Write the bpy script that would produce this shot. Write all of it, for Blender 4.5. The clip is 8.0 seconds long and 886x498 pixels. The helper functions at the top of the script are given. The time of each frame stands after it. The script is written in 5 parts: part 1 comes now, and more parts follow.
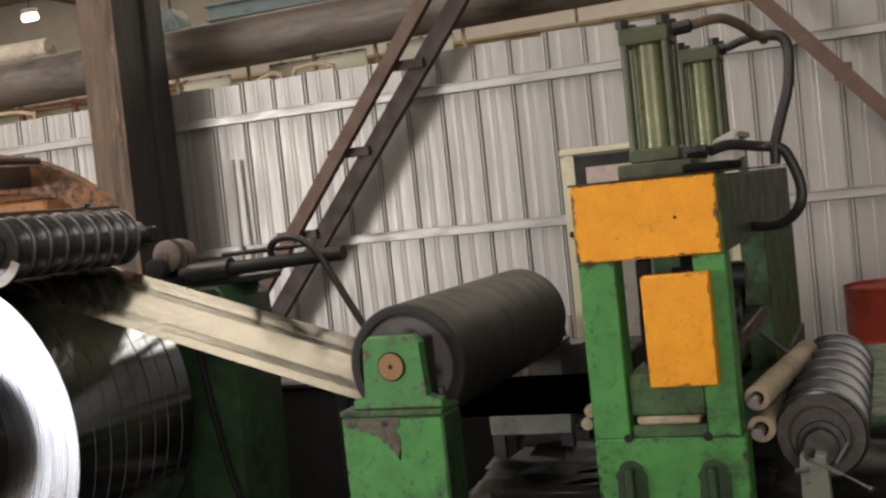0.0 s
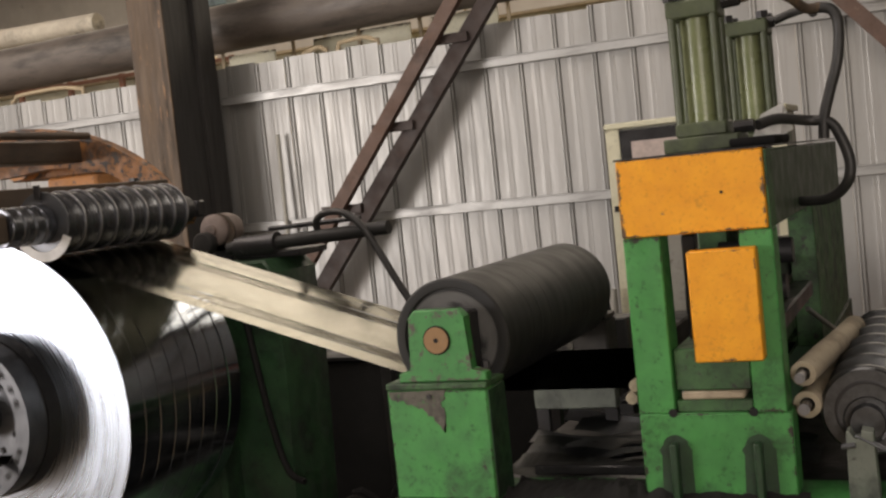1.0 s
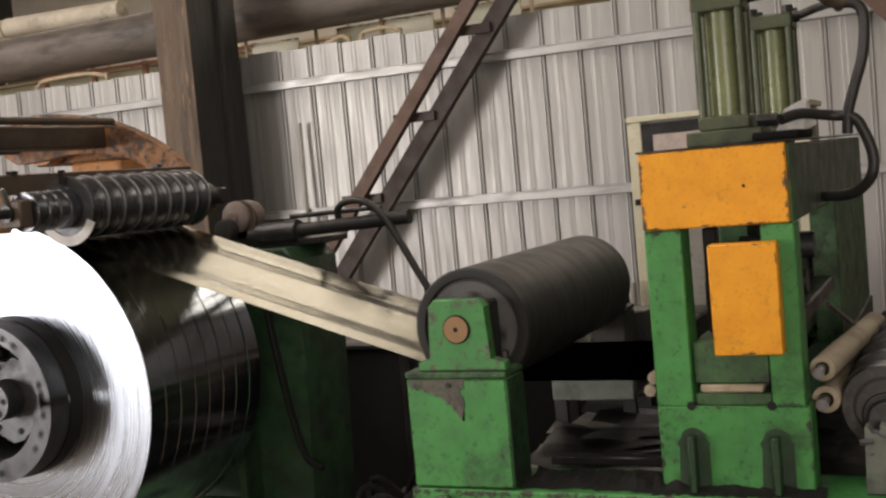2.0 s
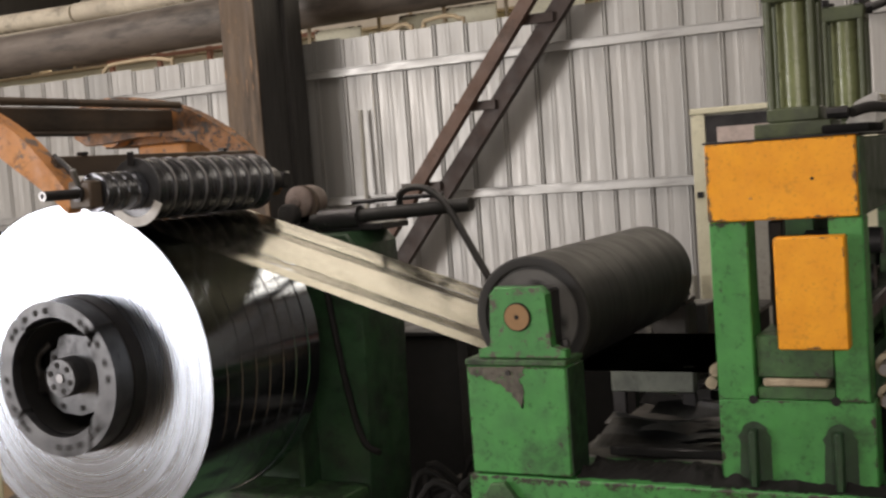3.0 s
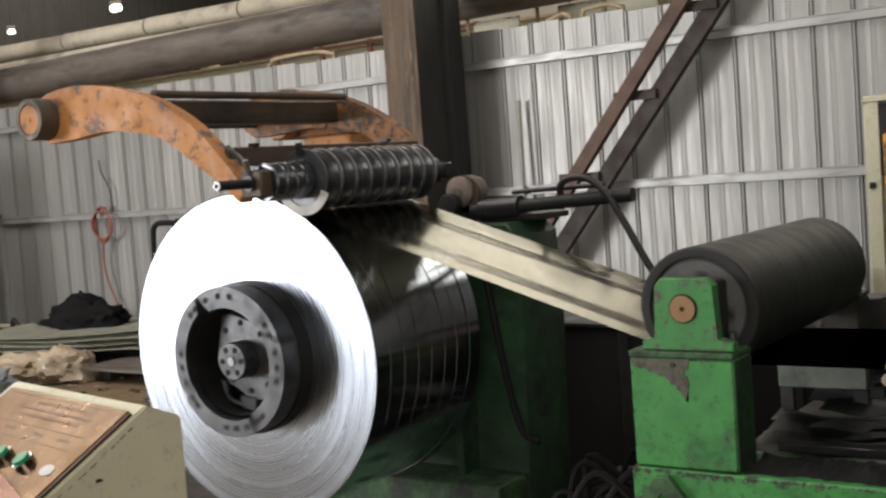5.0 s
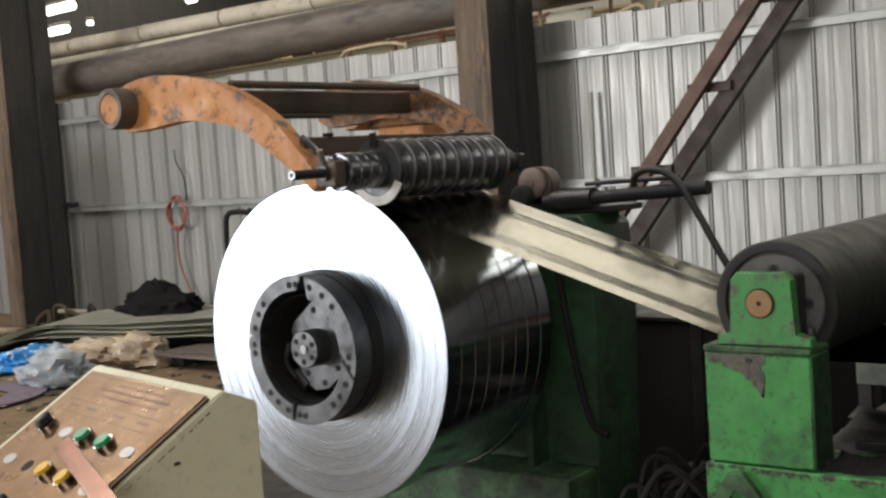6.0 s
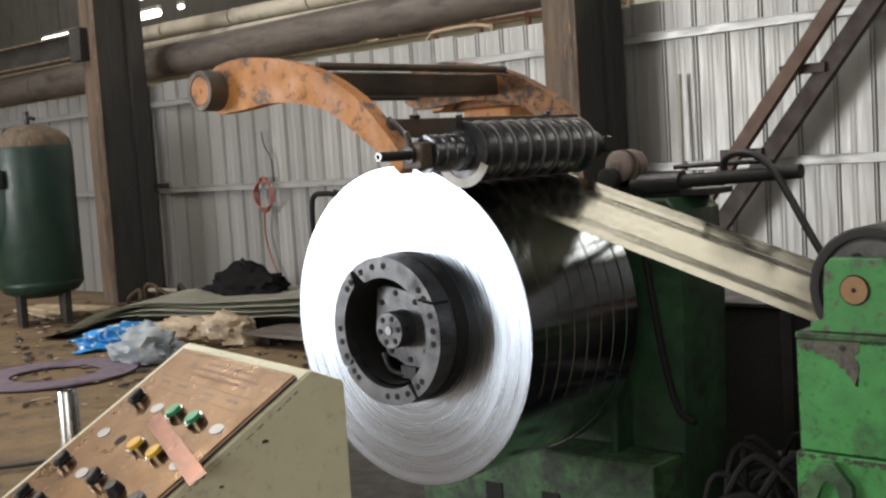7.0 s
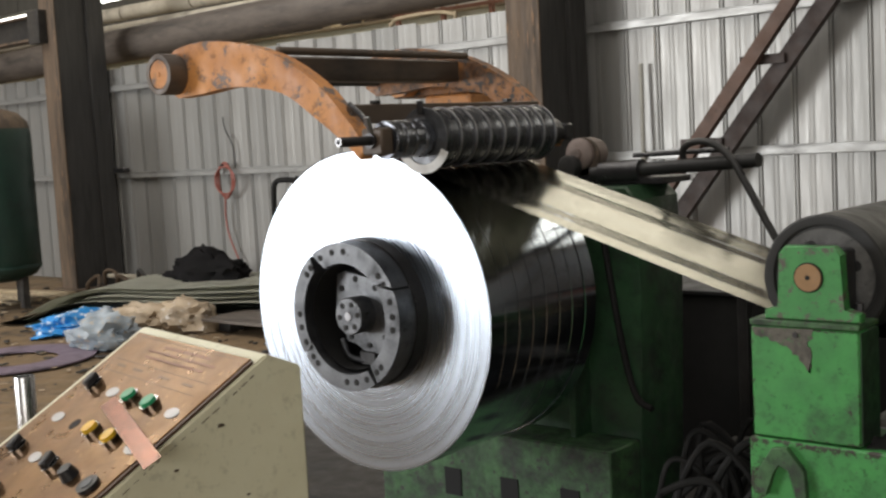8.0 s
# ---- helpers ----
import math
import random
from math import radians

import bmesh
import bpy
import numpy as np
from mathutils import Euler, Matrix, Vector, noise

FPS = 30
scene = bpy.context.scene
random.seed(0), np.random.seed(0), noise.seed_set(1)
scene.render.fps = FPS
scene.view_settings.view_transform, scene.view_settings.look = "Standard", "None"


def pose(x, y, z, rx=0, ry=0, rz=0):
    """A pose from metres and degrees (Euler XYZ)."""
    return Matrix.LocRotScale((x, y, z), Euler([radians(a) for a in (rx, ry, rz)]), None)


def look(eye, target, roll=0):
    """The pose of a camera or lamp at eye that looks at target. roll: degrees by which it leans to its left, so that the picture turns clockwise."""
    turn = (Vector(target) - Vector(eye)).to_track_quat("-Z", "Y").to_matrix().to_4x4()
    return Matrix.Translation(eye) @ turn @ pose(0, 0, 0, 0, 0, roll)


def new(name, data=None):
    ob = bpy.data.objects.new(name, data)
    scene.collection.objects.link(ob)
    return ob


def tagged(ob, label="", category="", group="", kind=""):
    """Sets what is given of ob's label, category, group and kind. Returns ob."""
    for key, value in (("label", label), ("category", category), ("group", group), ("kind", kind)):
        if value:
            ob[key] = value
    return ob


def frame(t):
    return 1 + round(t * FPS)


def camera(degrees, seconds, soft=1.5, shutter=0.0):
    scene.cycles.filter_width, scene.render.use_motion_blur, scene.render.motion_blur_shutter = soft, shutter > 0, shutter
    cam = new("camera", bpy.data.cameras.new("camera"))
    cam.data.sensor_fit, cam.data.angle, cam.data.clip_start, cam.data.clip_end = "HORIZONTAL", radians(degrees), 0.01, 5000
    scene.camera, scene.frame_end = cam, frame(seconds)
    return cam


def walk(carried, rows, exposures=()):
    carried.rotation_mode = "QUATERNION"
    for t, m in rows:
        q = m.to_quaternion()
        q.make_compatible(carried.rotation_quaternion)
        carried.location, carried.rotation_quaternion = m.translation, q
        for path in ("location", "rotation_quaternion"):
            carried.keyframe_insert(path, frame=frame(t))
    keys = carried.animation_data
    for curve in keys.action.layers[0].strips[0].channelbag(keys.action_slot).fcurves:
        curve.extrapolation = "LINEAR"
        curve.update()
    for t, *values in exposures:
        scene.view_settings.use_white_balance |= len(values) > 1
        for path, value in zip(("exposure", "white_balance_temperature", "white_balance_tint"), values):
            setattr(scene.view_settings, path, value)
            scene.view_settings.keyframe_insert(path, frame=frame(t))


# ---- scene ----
cam = camera(42.1, 8.0, soft=2.4, shutter=0.4)
PATH = [
    (0, (-0.035, 0.149, 1.591), (-0.765, 2.009, 1.51), -6.0),
    (0.5, (-0.035, 0.144, 1.591), (-0.803, 1.987, 1.488), -6.0),
    (1, (-0.034, 0.136, 1.593), (-0.837, 1.964, 1.475), -6.0),
    (2.5, (-0.035, 0.116, 1.588), (-0.894, 1.917, 1.45), -4.5),
    (3, (-0.044, 0.109, 1.586), (-0.966, 1.878, 1.446), -4.2),
    (3.5, (-0.051, 0.112, 1.588), (-1.033, 1.849, 1.445), -4.0),
    (4, (-0.055, 0.107, 1.587), (-1.087, 1.814, 1.446), -4.1),
    (4.5, (-0.053, 0.099, 1.586), (-1.142, 1.771, 1.45), -4.2),
    (5, (-0.059, 0.093, 1.585), (-1.21, 1.723, 1.449), -4.3),
    (6.5, (-0.074, 0.086, 1.583), (-1.379, 1.595, 1.432), -3.7),
    (7, (-0.079, 0.089, 1.582), (-1.435, 1.55, 1.42), -3.7),
    (7.5, (-0.073, 0.089, 1.579), (-1.419, 1.558, 1.404), -3.4),
    (8, (-0.07, 0.092, 1.577), (-1.377, 1.593, 1.39), -3.2),
]
walk(cam, [(t, look(eye, target, roll)) for t, eye, target, roll in PATH],
     exposures=((0.0, 0.0, 7250, 17), (2.5, 0.0, 7200, 17), (4.2, 0.0, 6800, 13), (8.0, 0.0, 6650, 10)))

# ---- light ----
world = bpy.data.worlds.new("World")
scene.world = world
world.use_nodes = True
wn = world.node_tree.nodes
sky = wn.new("ShaderNodeTexSky")
sky.sky_type, sky.sun_disc = "NISHITA", False
sky.sun_elevation, sky.sun_rotation = radians(48), radians(200)
world.node_tree.links.new(sky.outputs[0], wn["Background"].inputs[0])
wn["Background"].inputs[1].default_value = 0.08


def area(name, m, sx, sy, power, colour):
    d = bpy.data.lights.new(name, "AREA")
    d.shape, d.size, d.size_y, d.energy, d.color = "RECTANGLE", sx, sy, power, colour
    ob = new(name, d)
    ob.matrix_world = m
    return ob


# assumed doorway out of view; its lamp is fill for faces turned right
area("assumed_doorway_light", look((3.2, -6.95, 2.4), (-1.5, 3.0, 1.2)), 4.4, 3.8, 300, (1.0, 0.97, 0.92))
# second assumed doorway, added to hold the main light from the left
area("assumed_doorway_light", look((-12.6, -6.95, 2.4), (-6.0, 5.5, 1.4)), 5.0, 4.2, 1250, (0.96, 0.98, 1.0))
# added area lamps for skylights assumed over both bays
for sx_, p_ in ((-14.0, 620), (-7.0, 350), (-1.0, 210)):
    area("assumed_skylight", pose(sx_, 1.0, 7.98), 1.2, 9.0, p_, (1.0, 0.96, 0.9))
area("assumed_skylight", pose(-7.0, 17.0, 7.98), 32.0, 7.0, 2300, (1.0, 0.93, 0.76))
scene.view_settings.exposure = 0.0


# ---- materials ----
def nodes_of(name):
    m = bpy.data.materials.new(name)
    m.use_nodes = True
    t = m.node_tree
    return m, t.nodes, t.links, t.nodes["Principled BSDF"]


def coords(n, l, scale=(1, 1, 1), kind="Object"):
    tc, mp = n.new("ShaderNodeTexCoord"), n.new("ShaderNodeMapping")
    mp.inputs["Scale"].default_value = scale
    l.new(tc.outputs[kind], mp.inputs[0])
    return mp.outputs[0]


def noise_of(n, l, vec, scale, detail=4.0, rough=0.6):
    t = n.new("ShaderNodeTexNoise")
    t.inputs["Scale"].default_value, t.inputs["Detail"].default_value, t.inputs["Roughness"].default_value = scale, detail, rough
    l.new(vec, t.inputs["Vector"])
    return t.outputs[0]


def ramp_of(n, l, fac, lo, hi, a=(0, 0, 0), b=(1, 1, 1)):
    r = n.new("ShaderNodeValToRGB")
    r.color_ramp.elements[0].position, r.color_ramp.elements[1].position = lo, hi
    r.color_ramp.elements[0].color, r.color_ramp.elements[1].color = (*a, 1), (*b, 1)
    l.new(fac, r.inputs[0])
    return r.outputs[0]


def mix_of(n, l, fac, a, b, mode="MIX"):
    m = n.new("ShaderNodeMix")
    m.data_type, m.blend_type = "RGBA", mode
    for sock, v in ((m.inputs[0], fac), (m.inputs[6], a), (m.inputs[7], b)):
        if isinstance(v, (int, float)):
            sock.default_value = v
        elif isinstance(v, tuple):
            sock.default_value = (*v, 1)
        else:
            l.new(v, sock)
    return m.outputs[2]


def bump_of(n, l, height, strength, bsdf, distance=0.01):
    b = n.new("ShaderNodeBump")
    b.inputs["Strength"].default_value, b.inputs["Distance"].default_value = strength, distance
    l.new(height, b.inputs["Height"])
    l.new(b.outputs[0], bsdf.inputs["Normal"])


def worn(name, base, shade, under, wear=0.62, grime=0.5, rough=(0.4, 0.75), metal=0.0, scale=1.0, stretch=(1, 1, 1), relief=0.25, speck=0.35, edge=0.0):
    """Paint or bare metal with tone shifts, greasy grime and chips down to what lies under it."""
    m, n, l, b = nodes_of(name)
    v = coords(n, l, tuple(s * scale for s in stretch))
    tone = mix_of(n, l, ramp_of(n, l, noise_of(n, l, v, 5, 5), 0.3, 0.72), base, shade)
    dirt = ramp_of(n, l, noise_of(n, l, v, 2.3, 8, 0.72), grime, grime + 0.2)
    fine = ramp_of(n, l, noise_of(n, l, v, 38 if speck < 0.5 else 17, 6, 0.74), 0.55, 0.66)
    col = mix_of(n, l, dirt, tone, tuple(c * 0.22 + 0.012 for c in shade))
    half = n.new("ShaderNodeMath")
    half.operation = "MULTIPLY"
    half.inputs[1].default_value = speck
    l.new(fine, half.inputs[0])
    col = mix_of(n, l, half.outputs[0], col, tuple(c * 0.5 for c in shade))
    chips = ramp_of(n, l, noise_of(n, l, v, 11, 9, 0.7), wear, wear + 0.05)
    col = mix_of(n, l, chips, col, under)
    if edge:  # paint knocked off along the rims of the piece
        gen = n.new("ShaderNodeTexCoord")
        away, sep = n.new("ShaderNodeVectorMath"), n.new("ShaderNodeSeparateXYZ")
        away.operation = "ABSOLUTE"
        shift = n.new("ShaderNodeVectorMath")
        shift.operation, shift.inputs[1].default_value = "SUBTRACT", (0.5, 0.5, 0.5)
        l.new(gen.outputs["Generated"], shift.inputs[0])
        l.new(shift.outputs[0], away.inputs[0])
        l.new(away.outputs[0], sep.inputs[0])

        def calc(op, p, q):
            k = n.new("ShaderNodeMath")
            k.operation = op
            for s_, w in zip(k.inputs, (p, q)):
                if isinstance(w, float):
                    s_.default_value = w
                else:
                    l.new(w, s_)
            return k.outputs[0]

        x_, y_, z_ = sep.outputs
        hi_ = calc("MAXIMUM", calc("MINIMUM", x_, y_), calc("MINIMUM", calc("MAXIMUM", x_, y_), z_))
        rim = ramp_of(n, l, hi_, 0.5 - edge, 0.5)
        col = mix_of(n, l, ramp_of(n, l, calc("ADD", noise_of(n, l, v, 8, 8, 0.78), calc("MULTIPLY", rim, 0.26)), 0.69, 0.74), col, under)
    l.new(col, b.inputs["Base Color"])
    l.new(ramp_of(n, l, noise_of(n, l, v, 9, 6), 0.3, 0.7, (rough[0],) * 3, (rough[1],) * 3), b.inputs["Roughness"])
    b.inputs["Metallic"].default_value = metal
    bump_of(n, l, mix_of(n, l, 0.5, noise_of(n, l, v, 60, 5), chips), relief, b, 0.004)
    return m


GREEN = worn("green_machine_paint", (0.058, 0.285, 0.072), (0.042, 0.195, 0.056), (0.032, 0.029, 0.022), 0.635, 0.515, (0.35, 0.6), scale=3.2, speck=0.85, edge=0.05)
GREEN_WORN = worn("scraped_green_paint", (0.058, 0.265, 0.072), (0.042, 0.185, 0.056), (0.085, 0.08, 0.062), 0.545, 0.53, (0.35, 0.65), scale=2.4, speck=0.6, edge=0.08)
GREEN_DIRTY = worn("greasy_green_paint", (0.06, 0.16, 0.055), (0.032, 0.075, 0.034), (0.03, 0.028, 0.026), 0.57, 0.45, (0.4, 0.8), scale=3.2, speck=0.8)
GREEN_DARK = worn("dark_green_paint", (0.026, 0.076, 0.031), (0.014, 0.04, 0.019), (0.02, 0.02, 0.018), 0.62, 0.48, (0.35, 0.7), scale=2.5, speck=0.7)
# press green darkened and greyed, shade of the side put into the colour
GREEN_SIDE = worn("side_shade_green_paint", (0.052, 0.085, 0.047), (0.034, 0.055, 0.032), (0.025, 0.025, 0.022), 0.66, 0.54, (0.35, 0.6), scale=2, speck=0.5)
GREEN_OLIVE = worn("olive_cylinder_paint", (0.20, 0.23, 0.11), (0.13, 0.15, 0.075), (0.05, 0.05, 0.042), 0.68, 0.6, (0.2, 0.4), scale=2, speck=0.15)
GREEN_OLIVE_DARK = worn("greasy_olive_paint", (0.085, 0.105, 0.055), (0.05, 0.062, 0.036), (0.03, 0.03, 0.026), 0.64, 0.52, (0.3, 0.55), scale=2.5, speck=0.4)
ORANGE = worn("orange_yellow_paint", (0.88, 0.38, 0.02), (0.76, 0.30, 0.015), (0.10, 0.06, 0.035), 0.665, 0.57, (0.4, 0.6), scale=3.2, speck=0.4, edge=0.06)
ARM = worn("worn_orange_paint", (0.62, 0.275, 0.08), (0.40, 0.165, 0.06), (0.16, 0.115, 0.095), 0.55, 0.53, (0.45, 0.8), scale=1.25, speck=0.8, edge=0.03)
ARM_DARK = worn("dark_worn_orange_paint", (0.42, 0.18, 0.055), (0.20, 0.092, 0.042), (0.05, 0.04, 0.035), 0.52, 0.45, (0.4, 0.8), scale=3)
BEAM = worn("sooty_brown_beam", (0.11, 0.075, 0.05), (0.06, 0.044, 0.034), (0.22, 0.12, 0.06), 0.64, 0.52, (0.4, 0.75), scale=1.6, stretch=(1, 0.4, 1))
RUST = worn("rusty_column_paint", (0.145, 0.102, 0.068), (0.08, 0.058, 0.042), (0.26, 0.15, 0.08), 0.59, 0.5, (0.55, 0.9), stretch=(3, 3, 0.35))
BAYWALL = worn("pale_bay_cladding", (0.60, 0.56, 0.50), (0.50, 0.46, 0.41), (0.38, 0.33, 0.28), 0.7, 0.62, (0.5, 0.8), scale=0.4, speck=0.1)
TEAL = worn("dusty_teal_paint", (0.16, 0.22, 0.22), (0.11, 0.15, 0.155), (0.2, 0.17, 0.14), 0.66, 0.55, (0.5, 0.8))
REDRACK = worn("rusty_red_rack", (0.30, 0.13, 0.075), (0.20, 0.09, 0.055), (0.12, 0.08, 0.06), 0.6, 0.54, (0.6, 0.9))
# dark dull copy of the strip, coloured for its shaded stretch
SHADESTRIP = worn("shaded_strip", (0.060, 0.066, 0.076), (0.042, 0.046, 0.054), (0.14, 0.14, 0.14), 0.68, 0.56, (0.3, 0.5), 0.4, stretch=(0.6, 4, 1))
DARKGREY = worn("dark_grey_steel", (0.062, 0.060, 0.058), (0.040, 0.039, 0.038), (0.12, 0.085, 0.06), 0.68, 0.55, (0.5, 0.8), stretch=(3, 3, 0.35))
MOTORPAINT = worn("dusty_pink_grey_paint", (0.22, 0.17, 0.15), (0.14, 0.105, 0.09), (0.12, 0.08, 0.06), 0.62, 0.55, (0.5, 0.8), scale=3)
REDLEAD = worn("red_oxide_primer", (0.15, 0.092, 0.07), (0.10, 0.064, 0.05), (0.19, 0.14, 0.11), 0.63, 0.55, (0.55, 0.85))
# darker copy of the primer above, with shade put into its colour
REDSHADE = worn("shaded_brown_primer", (0.055, 0.036, 0.03), (0.036, 0.025, 0.022), (0.09, 0.06, 0.05), 0.64, 0.55, (0.5, 0.8))
BLACK = worn("black_rubber", (0.021, 0.021, 0.0205), (0.010, 0.010, 0.010), (0.05, 0.048, 0.044), 0.68, 0.6, (0.45, 0.7), scale=1.2, stretch=(1, 2.2, 1), speck=0.15, relief=0.1)
HOSE = worn("black_hose", (0.034, 0.033, 0.032), (0.02, 0.02, 0.02), (0.05, 0.05, 0.05), 0.7, 0.6, (0.35, 0.6))
GREASE = worn("greasy_dark_steel", (0.06, 0.058, 0.06), (0.03, 0.03, 0.032), (0.16, 0.15, 0.15), 0.62, 0.5, (0.25, 0.55), 0.6)
GUNMETAL = worn("machined_dark_steel", (0.145, 0.15, 0.16), (0.08, 0.083, 0.09), (0.03, 0.03, 0.03), 0.62, 0.52, (0.32, 0.55), 0.75, scale=2.5)
SHAFT = worn("oiled_steel_shaft", (0.36, 0.36, 0.37), (0.22, 0.22, 0.23), (0.12, 0.11, 0.1), 0.64, 0.6, (0.34, 0.5), 1.0)
BRASS = worn("rusty_shaft_end", (0.36, 0.22, 0.11), (0.22, 0.13, 0.07), (0.2, 0.15, 0.12), 0.55, 0.6, (0.35, 0.6), 0.5)
CREAM = worn("cream_enamel", (0.72, 0.70, 0.53), (0.62, 0.59, 0.43), (0.10, 0.075, 0.05), 0.73, 0.62, (0.35, 0.6), edge=0.02)
GREYPAINT = worn("grey_cabinet_paint", (0.42, 0.41, 0.36), (0.32, 0.31, 0.27), (0.15, 0.12, 0.1), 0.66, 0.56, (0.45, 0.7))
PIPE = worn("brown_pipe_paint", (0.16, 0.135, 0.115), (0.10, 0.085, 0.074), (0.26, 0.19, 0.13), 0.64, 0.5, (0.4, 0.65), stretch=(0.5, 2, 2))
LAGGING = worn("pale_pipe_lagging", (0.62, 0.57, 0.46), (0.46, 0.41, 0.33), (0.3, 0.25, 0.2), 0.66, 0.55, (0.6, 0.9))
FELT = worn("dirty_felt", (0.50, 0.43, 0.32), (0.34, 0.28, 0.2), (0.16, 0.12, 0.09), 0.62, 0.5, (0.85, 1.0), relief=0.8)
DRUMRED = worn("red_drum_paint", (0.42, 0.055, 0.03), (0.28, 0.04, 0.025), (0.10, 0.05, 0.04), 0.6, 0.5, (0.4, 0.7))
SHEETDARK = worn("dark_sheet_edges", (0.10, 0.12, 0.11), (0.06, 0.075, 0.07), (0.2, 0.18, 0.14), 0.64, 0.5, (0.5, 0.8))
BARED = worn("bared_greasy_steel", (0.135, 0.125, 0.105), (0.075, 0.068, 0.056), (0.05, 0.14, 0.045), 0.57, 0.5, (0.4, 0.7), 0.3, scale=7, speck=0.8)
DULLPLATE = worn("dull_grey_green_plate", (0.17, 0.19, 0.16), (0.10, 0.115, 0.10), (0.05, 0.05, 0.045), 0.6, 0.5, (0.4, 0.7), scale=2)
ROLLSTEEL = worn("oily_blue_black_steel", (0.17, 0.178, 0.20), (0.11, 0.116, 0.13), (0.28, 0.28, 0.29), 0.66, 0.57, (0.18, 0.34), 0.85, stretch=(1, 4, 1))
TAR = worn("oil_black_rubber", (0.014, 0.0135, 0.013), (0.009, 0.009, 0.009), (0.03, 0.03, 0.03), 0.66, 0.6, (0.6, 0.85))
TANKGREEN = worn("tank_green_paint", (0.010, 0.036, 0.025), (0.007, 0.024, 0.018), (0.12, 0.08, 0.05), 0.67, 0.56, (0.3, 0.55))
GIRT = worn("galvanised_girt", (0.43, 0.43, 0.42), (0.32, 0.32, 0.31), (0.25, 0.21, 0.18), 0.66, 0.55, (0.35, 0.6), 0.55, stretch=(0.4, 2, 2))
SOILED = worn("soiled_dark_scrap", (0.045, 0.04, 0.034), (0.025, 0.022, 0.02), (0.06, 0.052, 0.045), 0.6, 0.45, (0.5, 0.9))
MAT = worn("grey_green_sheeting", (0.56, 0.56, 0.48), (0.42, 0.42, 0.35), (0.42, 0.38, 0.29), 0.66, 0.62, (0.5, 0.8))
CLOTH = worn("black_cloth", (0.012, 0.011, 0.012), (0.007, 0.007, 0.007), (0.022, 0.02, 0.018), 0.64, 0.5, (0.8, 1.0))
for soft_, lv in ((CLOTH, 0.08), (TAR, 0.25)):  # matt soot and cloth have next to no gloss
    soft_.node_tree.nodes["Principled BSDF"].inputs["Specular IOR Level"].default_value = lv
BLUEBAG = worn("blue_woven_bag", (0.02, 0.28, 0.66), (0.015, 0.18, 0.5), (0.72, 0.76, 0.78), 0.53, 0.7, (0.4, 0.6))
PALEBAG = worn("dusty_plastic_bag", (0.46, 0.36, 0.25), (0.34, 0.27, 0.19), (0.6, 0.58, 0.55), 0.6, 0.55, (0.4, 0.7))
PURPLE = worn("plum_gasket_sheet", (0.20, 0.155, 0.20), (0.15, 0.115, 0.15), (0.3, 0.25, 0.22), 0.68, 0.55, (0.5, 0.75))
BLUISH = worn("bluish_plastic_bag", (0.34, 0.38, 0.41), (0.22, 0.27, 0.32), (0.45, 0.36, 0.25), 0.56, 0.6, (0.3, 0.6), scale=2)
CORD = worn("red_orange_air_hose", (0.30, 0.085, 0.06), (0.22, 0.065, 0.05), (0.2, 0.1, 0.08), 0.68, 0.6, (0.4, 0.6))
BEIGE = worn("faded_beige_paint", (0.52, 0.42, 0.27), (0.38, 0.30, 0.2), (0.2, 0.15, 0.1), 0.62, 0.52, (0.55, 0.85))
CONCRETE = worn("dusty_concrete", (0.225, 0.15, 0.078), (0.145, 0.098, 0.053), (0.075, 0.062, 0.048), 0.6, 0.5, (0.55, 0.95), scale=0.6)
DUSTED = worn("dusty_rubber_end", (0.115, 0.113, 0.108), (0.07, 0.069, 0.067), (0.035, 0.035, 0.035), 0.6, 0.5, (0.6, 0.85), scale=5)
# kept pale so that the unseen hall bounces fill into dark parts
HALL = worn("grimy_hall_cladding", (0.33, 0.32, 0.30), (0.24, 0.23, 0.22), (0.18, 0.12, 0.08), 0.64, 0.5, (0.5, 0.8), scale=0.3)


def plain(name, colour, rough=0.5, metal=0.0):
    m, n, l, b = nodes_of(name)
    v = coords(n, l)
    dark = tuple(c * 0.7 for c in colour)
    l.new(mix_of(n, l, ramp_of(n, l, noise_of(n, l, v, 25, 5), 0.35, 0.75), colour, dark), b.inputs["Base Color"])
    b.inputs["Roughness"].default_value, b.inputs["Metallic"].default_value = rough, metal
    return m


BTN_GREEN = plain("green_button_plastic", (0.02, 0.30, 0.13), 0.3)
BTN_YELLOW = plain("yellow_button_plastic", (0.72, 0.43, 0.02), 0.3)
BTN_BLACK = plain("black_switch_plastic", (0.018, 0.018, 0.02), 0.4)
LABEL = plain("silver_label", (0.42, 0.42, 0.42), 0.35, 0.4)
BEZEL = plain("chromed_bezel", (0.6, 0.6, 0.6), 0.18, 1.0)
HOLE = plain("dark_hole", (0.008, 0.008, 0.008), 0.8)
ETCH = plain("etched_brown_ink", (0.09, 0.05, 0.028), 0.5)
ETCHRED = plain("faded_red_ink", (0.15, 0.055, 0.03), 0.45)
ETCHPALE = plain("faded_brown_ink", (0.10, 0.055, 0.03), 0.45)
PAPER = plain("white_paper", (0.75, 0.75, 0.74), 0.7)
# pale colour stands in for the bright reflection on the glass
GLASSY = plain("pale_reflection_pane", (0.62, 0.52, 0.48), 0.12)


